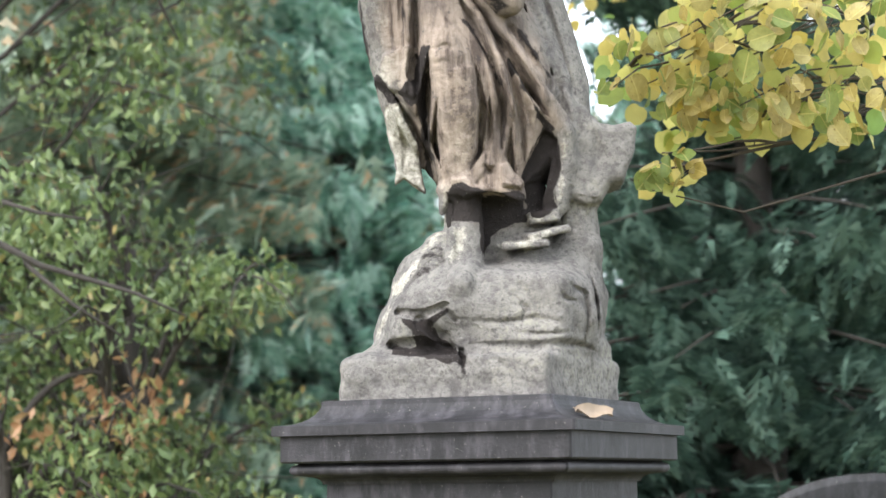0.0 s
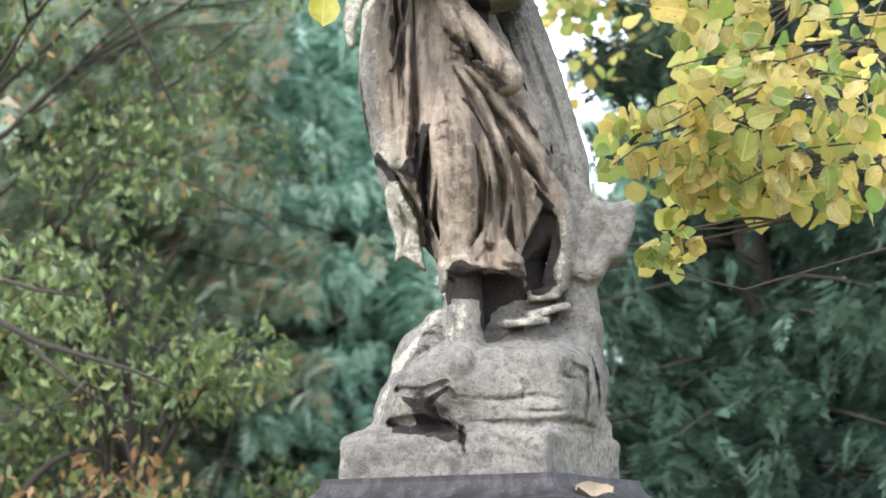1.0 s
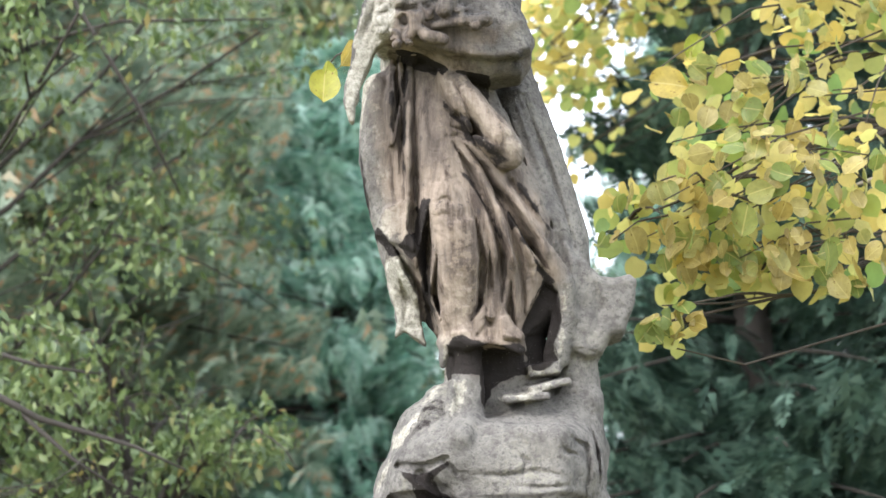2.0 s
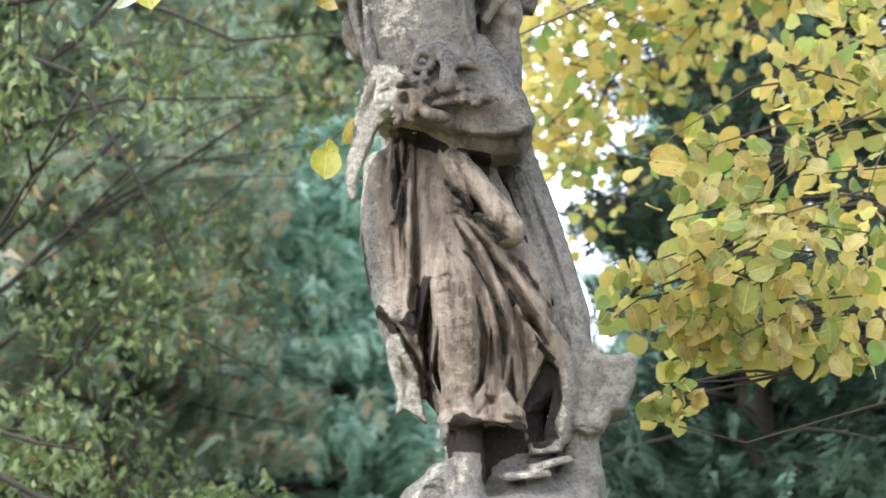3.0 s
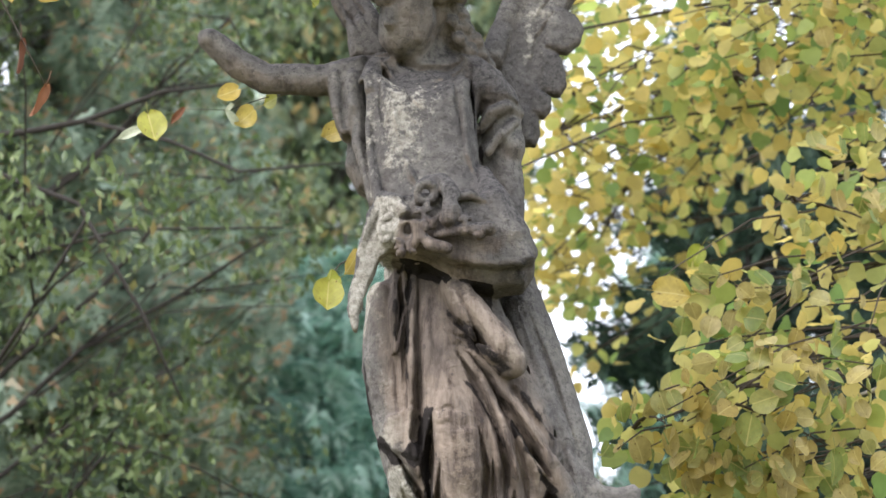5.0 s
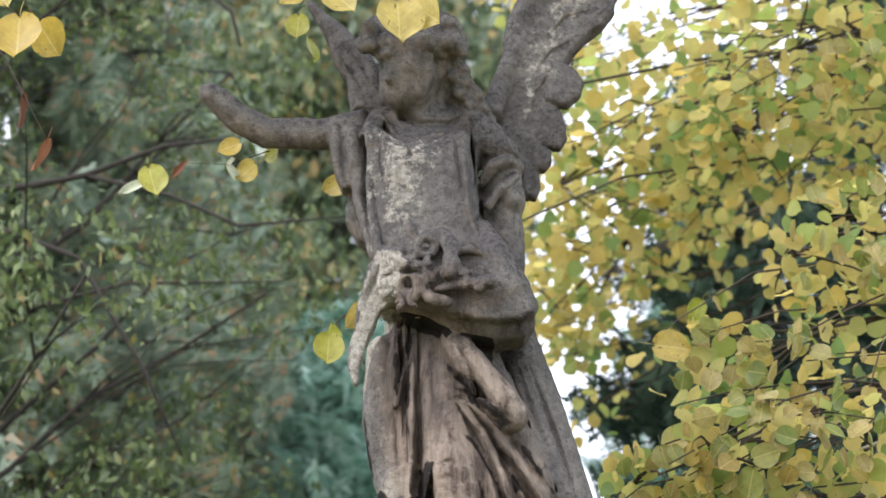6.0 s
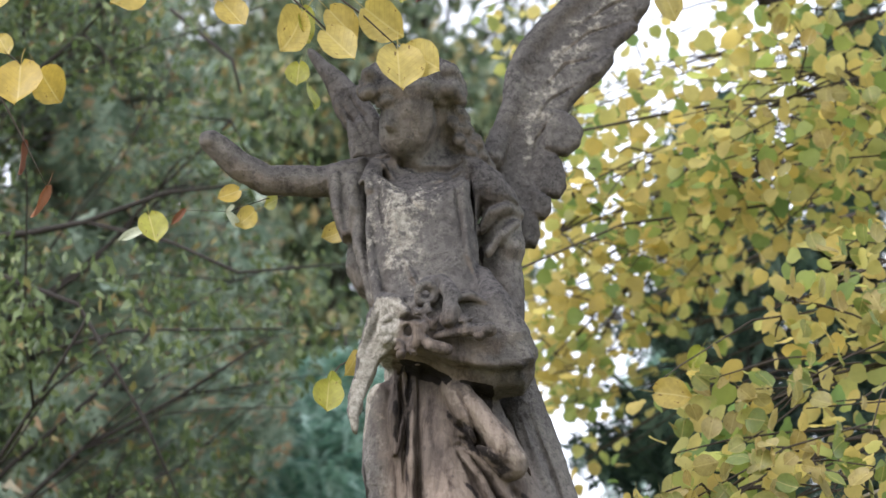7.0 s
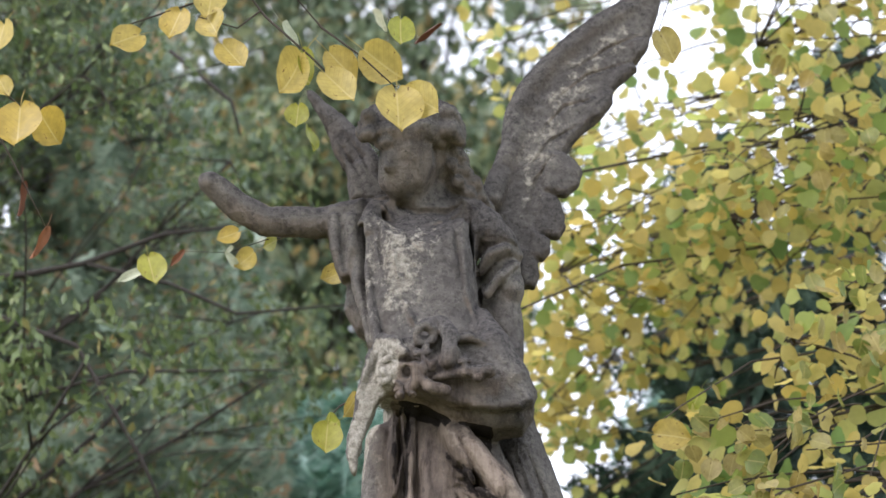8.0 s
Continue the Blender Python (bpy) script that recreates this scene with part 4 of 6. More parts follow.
    # wings: a thick leading edge, a paler hollow web and lobed flight feathers
    b.plate([(0.028, 1.710), (0.054, 1.767), (0.073, 1.813), (0.070, 1.863), (0.080, 1.933), (0.107, 1.991), (0.160, 2.067), (0.234, 2.144), (0.323, 2.218), (0.390, 2.257), (0.442, 2.277), (0.486, 2.283), (0.474, 2.217), (0.450, 2.145), (0.418, 2.084), (0.391, 2.052), (0.350, 1.994), (0.338, 1.951), (0.291, 1.900), (0.239, 1.849), (0.221, 1.815), (0.225, 1.784), (0.160, 1.573), (0.117, 1.468), (0.098, 1.500), (0.083, 1.574), (0.040, 1.634)], 0.14, 0.026, 0.016, 0.01)
    b.line([((0.035, 0.100, 1.689), 0.03), ((0.065, 0.125, 1.779), 0.026), ((0.095, 0.125, 1.848), 0.03), ((0.102, 0.125, 1.926), 0.028), ((0.135, 0.125, 1.996), 0.027), ((0.195, 0.125, 2.072), 0.025), ((0.291, 0.125, 2.158), 0.022), ((0.387, 0.125, 2.219), 0.02), ((0.454, 0.130, 2.254), 0.014)], 0.014, 0.9)
    for o, lift in (
            ([(0.167, 1.823), (0.221, 1.818), (0.245, 1.802), (0.265, 1.768), (0.254, 1.729), (0.220, 1.702), (0.164, 1.716)], 0.012), ([(0.151, 1.724), (0.203, 1.693), (0.213, 1.660), (0.218, 1.621), (0.200, 1.591), (0.148, 1.603)], 0.006),
            ([(0.134, 1.611), (0.177, 1.588), (0.178, 1.558), (0.159, 1.535), (0.125, 1.544)], 0.01), ([(0.103, 1.574), (0.146, 1.544), (0.150, 1.500), (0.138, 1.465), (0.111, 1.468), (0.096, 1.515)], 0.004),
            ([(0.285, 1.971), (0.346, 1.989), (0.347, 1.957), (0.311, 1.914), (0.268, 1.895)], 0.008), ([(0.345, 2.050), (0.401, 2.068), (0.414, 2.052), (0.372, 2.014), (0.343, 1.994)], 0.004), ([(0.392, 2.130), (0.447, 2.139), (0.439, 2.103), (0.406, 2.071)], 0.008)):
        b.plate(o, 0.135 - lift, 0.022, 0.014, 0.006)
    for pts in ([((0.138, 0.120, 1.791), 0.004), ((0.220, 0.120, 1.748), 0.006)], [((0.143, 0.120, 1.730), 0.004), ((0.226, 0.120, 1.722), 0.006)], [((0.134, 0.120, 1.655), 0.004), ((0.203, 0.120, 1.636), 0.006)], [((0.126, 0.120, 1.588), 0.004), ((0.176, 0.120, 1.577), 0.006)],
                [((0.223, 0.120, 1.852), 0.004), ((0.150, 0.120, 1.745), 0.006), ((0.112, 0.120, 1.595), 0.004)], [((0.282, 0.120, 1.906), 0.004), ((0.188, 0.120, 1.852), 0.006), ((0.130, 0.120, 1.776), 0.004)], [((0.341, 0.120, 1.976), 0.004), ((0.226, 0.120, 1.946), 0.006), ((0.146, 0.120, 1.853), 0.004)],
                [((0.402, 0.120, 2.071), 0.004), ((0.286, 0.120, 2.032), 0.006), ((0.184, 0.120, 1.946), 0.004)], [((0.441, 0.120, 2.151), 0.004), ((0.346, 0.120, 2.111), 0.006), ((0.244, 0.120, 2.040), 0.004)]):
        b.relief(pts, -0.008, 0.8, 0.4)
    b.plate([(-0.424, 2.003), (-0.403, 1.996), (-0.371, 1.958), (-0.331, 1.923), (-0.282, 1.866), (-0.251, 1.812), (-0.212, 1.735), (-0.248, 1.718), (-0.282, 1.774), (-0.329, 1.796), (-0.349, 1.833), (-0.373, 1.902), (-0.393, 1.952)], 0.14, 0.035, 0.018, 0.01)
    b.line([((-0.407, 0.120, 1.980), 0.012), ((-0.352, 0.120, 1.917), 0.022), ((-0.295, 0.120, 1.854), 0.026), ((-0.252, 0.110, 1.775), 0.03)], 0.012, 0.9)
    b.plate([(-0.320, 1.793), (-0.267, 1.792), (-0.211, 1.718), (-0.225, 1.670), (-0.305, 1.686), (-0.314, 1.735)], 0.12, 0.04, 0.02, 0.012)
    for k in range(3):
        b.relief([(tuple(Vector((-0.378, 0.000, 1.877)) + Vector((0.02 * k, 0, 0.006 * k))), 0.004), (tuple(Vector((-0.325, 0.000, 1.771)) + Vector((0.024 * k, 0, 0.016 * k))), 0.006), (tuple(Vector((-0.291, 0.000, 1.696)) + Vector((0.02 * k, 0, 0.02 * k))), 0.004)], -0.008, 0.8, 0.4)
    # flaked crusts of the skirt: sharp-edged layers standing over the bare stone
    for o, deep in (
            ([(-0.234, 0.703), (-0.214, 0.755), (-0.175, 0.763), (-0.143, 0.767), (-0.141, 0.702), (-0.146, 0.649), (-0.175, 0.667), (-0.202, 0.678)], -0.009),
            ([(-0.188, 1.087), (-0.168, 1.087), (-0.169, 0.957), (-0.189, 0.890), (-0.201, 0.890)], -0.012),
            ([(-0.160, 1.087), (-0.138, 1.087), (-0.138, 0.752), (-0.155, 0.752), (-0.156, 0.931)], -0.008),
            ([(-0.029, 0.822), (-0.002, 0.822), (0.061, 0.695), (0.102, 0.596), (0.089, 0.571), (0.030, 0.671)], -0.006),
            ([(-0.079, 0.697), (-0.018, 0.709), (0.015, 0.621), (0.010, 0.499), (-0.015, 0.463), (-0.070, 0.463), (-0.085, 0.573)], -0.005),
            ([(0.034, 0.499), (0.056, 0.508), (0.086, 0.462), (0.081, 0.449), (0.041, 0.455)], -0.014),
            ([(-0.136, 0.652), (-0.117, 0.577), (-0.101, 0.467), (-0.111, 0.455), (-0.137, 0.528), (-0.144, 0.602)], 0.012)):
        b.press(o, deep, 0.005)
    # flaked hollows and joints in the rock
    for pts in ([((-0.186, 0.000, 0.187), 0.008), ((-0.138, 0.000, 0.174), 0.012), ((-0.082, 0.000, 0.198), 0.004)], [((-0.138, 0.000, 0.164), 0.014), ((-0.089, 0.000, 0.126), 0.014), ((-0.071, 0.000, 0.111), 0.01)],
                [((-0.201, 0.000, 0.118), 0.01), ((-0.145, 0.000, 0.118), 0.013), ((-0.071, 0.000, 0.104), 0.011)], [((-0.051, 0.000, 0.101), 0.008), ((-0.048, 0.000, 0.066), 0.009)], [((-0.087, 0.000, 0.188), 0.004), ((-0.063, 0.000, 0.164), 0.005)]):
        b.relief(pts, -0.014, 0.2)
    for pts, deep in (
            ([((-0.070, 0.000, 0.166), 0.006), ((0.029, 0.000, 0.157), 0.008), ((0.103, 0.000, 0.166), 0.007), ((0.177, 0.000, 0.150), 0.006)], 0.009),
            ([((-0.043, 0.000, 0.116), 0.007), ((0.090, 0.000, 0.104), 0.012), ((0.191, 0.000, 0.113), 0.01), ((0.251, 0.000, 0.104), 0.008)], 0.014),
            ([((0.167, 0.000, 0.241), 0.005), ((0.214, 0.000, 0.222), 0.007), ((0.217, 0.000, 0.172), 0.007), ((0.207, 0.000, 0.110), 0.006)], 0.015),
            ([((0.053, 0.000, 0.137), 0.005), ((0.115, 0.000, 0.129), 0.007), ((0.189, 0.000, 0.135), 0.005)], 0.012),
            ([((0.061, 0.000, 0.211), 0.005), ((0.085, 0.000, 0.186), 0.007), ((0.066, 0.000, 0.137), 0.005)], 0.01),
            ([((0.154, 0.000, 0.223), 0.005), ((0.166, 0.000, 0.204), 0.007), ((0.203, 0.000, 0.200), 0.005)], 0.012),
            ([((-0.009, 0.000, 0.088), 0.006), ((0.028, 0.000, 0.069), 0.008), ((0.052, 0.000, 0.038), 0.006)], 0.008),
            ([((0.230, 0.000, 0.284), 0.005), ((0.241, 0.000, 0.209), 0.007), ((0.241, 0.000, 0.122), 0.006)], 0.014)):
        b.relief(pts, -deep, 0.8, 0.1)
    v, q = b.skin()
    # weathering relief along the normals
    me = bpy.data.meshes.new("angel_statue")
    me.vertices.add(len(v))
    me.vertices.foreach_set("co", v.ravel().astype(np.float32))
    me.loops.add(q.size)
    me.loops.foreach_set("vertex_index", q.ravel().astype(np.int32))
    me.polygons.add(len(q))
    me.polygons.foreach_set("loop_start", np.arange(0, q.size, 4, dtype=np.int32))
    me.polygons.foreach_set("use_smooth", np.ones(len(q), dtype=bool))
    me.update(calc_edges=True)
    nrm = np.zeros(len(v) * 3, dtype=np.float32)
    me.vertices.foreach_get("normal", nrm)
    nrm = nrm.reshape(-1, 3)
    low = np.clip(1 - v[:, 2] / 0.35, 0, 1)[:, None]
    rag = np.clip(1 - near_line(v, [((-0.230, 0.000, 1.172), 0.03), ((-0.270, 0.000, 1.065), 0.03), ((-0.290, 0.000, 0.975), 0.02)]) / 0.01, 0, 1) * (v[:, 1] < -0.06)
    rag = np.maximum(rag, np.clip(1 - near_line(v, [((-0.195, 0.000, 0.614), 0.03), ((-0.149, 0.000, 0.500), 0.03)]) / 0.01, 0, 1))
    lap = np.clip(1.2 - np.linalg.norm((v - np.array((-0.133, -0.170, 1.188))) / np.array((0.12, 0.1, 0.065)), axis=1), 0, 1)
    d = lap * (0.006 * lattice(v, 48, 11) + 0.003 * lattice(v, 90, 12)) + rag * 0.004 * lattice(v, 42, 14) + 0.0022 * lattice(v, 26, 1) + 0.0014 * lattice(v, 60, 2) + 0.0008 * lattice(v, 140, 3)
    rock = 0.006 * np.abs(lattice(v, 17, 4)) - 0.003 + 0.0035 * lattice(v, 40, 5)
    v = v + nrm * (d[:, None] + rock[:, None] * low)
    me.vertices.foreach_set("co", v.ravel().astype(np.float32))
    # wear and painted shade: black crust and hollows, fresh pale breaks, warm bare stone
    wob = 0.012 * lattice(v, 30, 7) + 0.006 * lattice(v, 75, 8)

    def soft(dist, width):
        return np.clip(0.5 - (dist + wob) / width, 0, 1)
    front = v[:, 1] < 0.06

    def mark_mask(marks, width):
        """The strongest of some blotches of (outline, weight) on the front."""
        out = np.zeros(len(v))
        for o, weight in marks:
            near = (v[:, 0] > min(p[0] for p in o) - 0.05) & (v[:, 0] < max(p[0] for p in o) + 0.05) & (v[:, 2] > min(p[1] for p in o) - 0.05) & (v[:, 2] < max(p[1] for p in o) + 0.05) & front
            d = outline_distance(v[near, 0], v[near, 2], o)
            out[near] = np.maximum(out[near], weight * np.clip(0.5 - (d + 0.5 * wob[near]) / width, 0, 1))
        return out
    # black crust on the rock; in hollows and gaps it also paints shade
    crust_and_shade = mark_mask((
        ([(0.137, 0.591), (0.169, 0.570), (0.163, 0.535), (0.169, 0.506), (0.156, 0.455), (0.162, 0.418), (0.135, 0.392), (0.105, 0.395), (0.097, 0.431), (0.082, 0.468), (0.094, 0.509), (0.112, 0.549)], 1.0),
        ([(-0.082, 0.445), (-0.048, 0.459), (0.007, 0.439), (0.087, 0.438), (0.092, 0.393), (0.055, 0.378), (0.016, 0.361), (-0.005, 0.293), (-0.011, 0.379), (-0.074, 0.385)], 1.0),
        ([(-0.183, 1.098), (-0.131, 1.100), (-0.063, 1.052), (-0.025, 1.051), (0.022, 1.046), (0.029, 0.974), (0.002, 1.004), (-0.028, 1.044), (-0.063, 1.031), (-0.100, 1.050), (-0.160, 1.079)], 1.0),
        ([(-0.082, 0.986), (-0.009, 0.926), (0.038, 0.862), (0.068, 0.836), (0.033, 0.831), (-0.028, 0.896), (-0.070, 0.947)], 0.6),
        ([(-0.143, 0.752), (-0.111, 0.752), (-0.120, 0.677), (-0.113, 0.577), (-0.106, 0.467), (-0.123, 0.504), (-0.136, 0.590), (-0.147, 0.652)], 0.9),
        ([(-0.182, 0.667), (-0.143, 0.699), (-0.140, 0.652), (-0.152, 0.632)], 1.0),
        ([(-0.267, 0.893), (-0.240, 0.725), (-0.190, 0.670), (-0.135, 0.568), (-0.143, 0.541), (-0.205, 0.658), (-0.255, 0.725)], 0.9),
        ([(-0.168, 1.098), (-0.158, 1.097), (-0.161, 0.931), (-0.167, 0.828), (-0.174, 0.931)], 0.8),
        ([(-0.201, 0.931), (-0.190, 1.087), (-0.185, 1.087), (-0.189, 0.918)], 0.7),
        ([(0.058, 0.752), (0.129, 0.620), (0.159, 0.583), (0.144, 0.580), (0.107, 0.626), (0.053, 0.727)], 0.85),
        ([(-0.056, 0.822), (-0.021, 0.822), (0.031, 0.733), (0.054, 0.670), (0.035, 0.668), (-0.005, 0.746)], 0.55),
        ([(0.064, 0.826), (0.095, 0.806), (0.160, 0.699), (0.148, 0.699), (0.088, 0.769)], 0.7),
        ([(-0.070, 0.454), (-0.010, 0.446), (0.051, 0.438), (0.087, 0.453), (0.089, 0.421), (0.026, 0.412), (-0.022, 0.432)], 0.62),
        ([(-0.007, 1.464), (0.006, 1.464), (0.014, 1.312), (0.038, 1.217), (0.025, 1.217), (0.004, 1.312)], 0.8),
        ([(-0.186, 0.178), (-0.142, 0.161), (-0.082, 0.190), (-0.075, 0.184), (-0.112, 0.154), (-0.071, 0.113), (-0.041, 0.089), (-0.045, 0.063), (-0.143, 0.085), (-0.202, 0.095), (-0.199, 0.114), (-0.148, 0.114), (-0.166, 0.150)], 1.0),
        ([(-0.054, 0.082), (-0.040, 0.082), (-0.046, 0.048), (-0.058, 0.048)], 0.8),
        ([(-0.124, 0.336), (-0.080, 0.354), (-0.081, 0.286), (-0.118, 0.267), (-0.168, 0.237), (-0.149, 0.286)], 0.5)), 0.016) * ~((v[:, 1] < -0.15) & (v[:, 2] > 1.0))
    fresh = mark_mask((
        ([(-0.229, 1.222), (-0.196, 1.203), (-0.181, 1.159), (-0.191, 1.107), (-0.226, 1.079), (-0.247, 1.024), (-0.269, 0.957), (-0.275, 0.915), (-0.283, 0.922), (-0.296, 0.968), (-0.289, 1.016), (-0.263, 1.118), (-0.243, 1.188)], 0.85), ([(-0.229, 1.219), (-0.164, 1.219), (-0.158, 1.158), (-0.174, 1.107), (-0.201, 1.107), (-0.238, 1.159)], 0.5),
        ([(-0.224, 0.700), (-0.213, 0.755), (-0.175, 0.763), (-0.141, 0.767), (-0.141, 0.702), (-0.146, 0.652), (-0.175, 0.667), (-0.202, 0.678)], 0.62),
        ([(-0.094, 1.035), (-0.036, 1.037), (0.035, 0.949), (0.097, 0.871), (0.065, 0.831), (0.012, 0.893), (-0.073, 0.996)], 0.5),
        ([(-0.213, 0.641), (-0.173, 0.648), (-0.153, 0.613), (-0.141, 0.562), (-0.129, 0.486), (-0.123, 0.458), (-0.144, 0.474), (-0.174, 0.492), (-0.196, 0.474), (-0.189, 0.512), (-0.203, 0.575)], 0.62),
        ([(-0.089, 0.458), (-0.042, 0.478), (-0.028, 0.460), (-0.067, 0.446), (-0.090, 0.389)], 0.85), ([(-0.068, 0.374), (-0.039, 0.369), (-0.042, 0.325), (-0.071, 0.294)], 0.75),
        ([(0.036, 0.341), (0.121, 0.360), (0.150, 0.377), (0.149, 0.350), (0.090, 0.321)], 0.7), ([(0.093, 0.406), (0.140, 0.410), (0.132, 0.383), (0.098, 0.386)], 0.62),
        ([(-0.198, 0.258), (-0.137, 0.301), (-0.133, 0.288), (-0.186, 0.227), (-0.201, 0.224)], 0.8), ([(-0.140, 0.326), (-0.095, 0.386), (-0.086, 0.373), (-0.123, 0.316)], 0.75), ([(-0.241, 0.139), (-0.206, 0.206), (-0.198, 0.198), (-0.228, 0.131)], 0.7),
        ([(0.164, 0.588), (0.193, 0.577), (0.179, 0.504), (0.175, 0.430), (0.152, 0.404), (0.170, 0.491)], 0.52),
        ([(-0.144, 0.133), (-0.128, 0.124), (-0.140, 0.103), (-0.154, 0.110)], 0.85),
        ([(-0.079, 0.695), (-0.021, 0.704), (0.012, 0.619), (0.005, 0.497), (-0.015, 0.466), (-0.070, 0.466), (-0.085, 0.571)], 0.42), ([(0.031, 0.743), (0.078, 0.668), (0.131, 0.581), (0.100, 0.545), (0.054, 0.644)], 0.4),
        ([(-0.257, 1.062), (-0.201, 1.061), (-0.201, 0.931), (-0.171, 0.778), (-0.202, 0.753), (-0.239, 0.804)], 0.3)), 0.03)
    fresh = np.maximum(fresh, mark_mask((([(-0.244, 1.565), (-0.165, 1.542), (-0.074, 1.535), (-0.100, 1.465), (-0.140, 1.341), (-0.127, 1.286), (-0.204, 1.270), (-0.238, 1.314), (-0.250, 1.466)], 0.5), ([(-0.192, 1.607), (-0.086, 1.606), (-0.074, 1.542), (-0.165, 1.539)], 0.4), ([(-0.259, 1.557), (-0.238, 1.556), (-0.239, 1.307), (-0.224, 1.253), (-0.244, 1.253), (-0.260, 1.334)], 0.6)), 0.11))
    web = soft(near_line(v, [((0.114, 0.120, 1.655), 0.02), ((0.160, 0.120, 1.853), 0.05), ((0.257, 0.120, 2.024), 0.05), ((0.391, 0.120, 2.151), 0.04)]), 0.05) * (v[:, 1] > 0.06)
    fresh = np.maximum(fresh, 0.36 * web)
    robe = soft(near_line(v, [((-0.132, 0.000, 1.058), 0.12), ((-0.064, 0.000, 0.858), 0.16), ((-0.004, 0.000, 0.599), 0.17), ((0.019, 0.000, 0.485), 0.1)]), 0.06)
    under = soft(near_line(v, [((-0.142, 0.000, 1.141), 0.016), ((0.025, 0.000, 1.109), 0.024)]), 0.02)
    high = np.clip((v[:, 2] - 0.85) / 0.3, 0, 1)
    soot_and_shade = high * np.clip(nrm[:, 2] * 1.5 + 0.3 + 14 * wob, 0, 1)
    # wings lean downward: their shade is coloured in along with the soot
    soot_and_shade = np.maximum(soot_and_shade, (1 - 0.8 * web) * np.clip((v[:, 1] - 0.06) / 0.03, 0, 1) * np.clip((v[:, 2] - 1.2) / 0.1, 0, 1) * np.clip(0.6 + 22 * wob, 0.1, 1))
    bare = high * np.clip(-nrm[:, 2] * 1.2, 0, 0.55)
    cape = mark_mask((([(-0.043, 1.632), (0.008, 1.623), (0.054, 1.587), (0.084, 1.539), (0.096, 1.506), (0.046, 1.518), (0.006, 1.518), (-0.013, 1.518), (-0.026, 1.547)], 0.9), ([(-0.145, 1.223), (-0.064, 1.242), (-0.003, 1.201), (0.093, 1.091), (0.111, 1.071), (0.019, 1.059), (-0.066, 1.072), (-0.133, 1.094)], 0.55), ([(0.032, 1.069), (0.114, 1.091), (0.117, 1.071), (0.088, 1.032), (0.037, 1.036)], 0.95), ([(-0.272, 1.790), (-0.205, 1.826), (-0.085, 1.825), (-0.025, 1.751), (-0.059, 1.751), (-0.192, 1.760), (-0.258, 1.760)], 0.6)), 0.03)
    soot_and_shade = np.maximum(soot_and_shade, cape)
    flaps = mark_mask((([(-0.229, 1.222), (-0.196, 1.203), (-0.181, 1.159), (-0.191, 1.107), (-0.226, 1.079), (-0.247, 1.024), (-0.269, 0.957), (-0.275, 0.915), (-0.283, 0.922), (-0.296, 0.968), (-0.289, 1.016), (-0.263, 1.118), (-0.243, 1.188)], 1.0), ([(-0.213, 0.641), (-0.173, 0.648), (-0.153, 0.613), (-0.141, 0.562), (-0.129, 0.486), (-0.123, 0.458), (-0.144, 0.474), (-0.174, 0.492), (-0.196, 0.474), (-0.189, 0.512), (-0.203, 0.575)], 1.0)), 0.01)
    fresh = np.maximum(fresh, flaps)
    rgba = np.stack([crust_and_shade * (1 - 0.8 * flaps), fresh, np.maximum(np.maximum(robe, under), bare) * (1 - flaps), soot_and_shade * (1 - flaps)], 1)
    layer = me.color_attributes.new("wear_and_shade", "FLOAT_COLOR", "POINT")
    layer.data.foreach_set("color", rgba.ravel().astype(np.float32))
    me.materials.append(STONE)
    me.validate()
    ob = new("angel_statue", me)
    ob.location = (0.088, 4.200, 1.779)
    return tagged(ob, "weathered sandstone statue of a winged angel with a broken arm", "statue")


carve_statue()


# ---- trees ----
def spread(rng, n, c, r):
    """n points in an ellipsoid, thicker towards its skin."""
    d = rng.normal(0, 1, (n, 3))
    d /= np.linalg.norm(d, axis=1)[:, None]
    return np.array(c) + d * np.array(r) * rng.uniform(0.25, 1, n)[:, None] ** 0.6


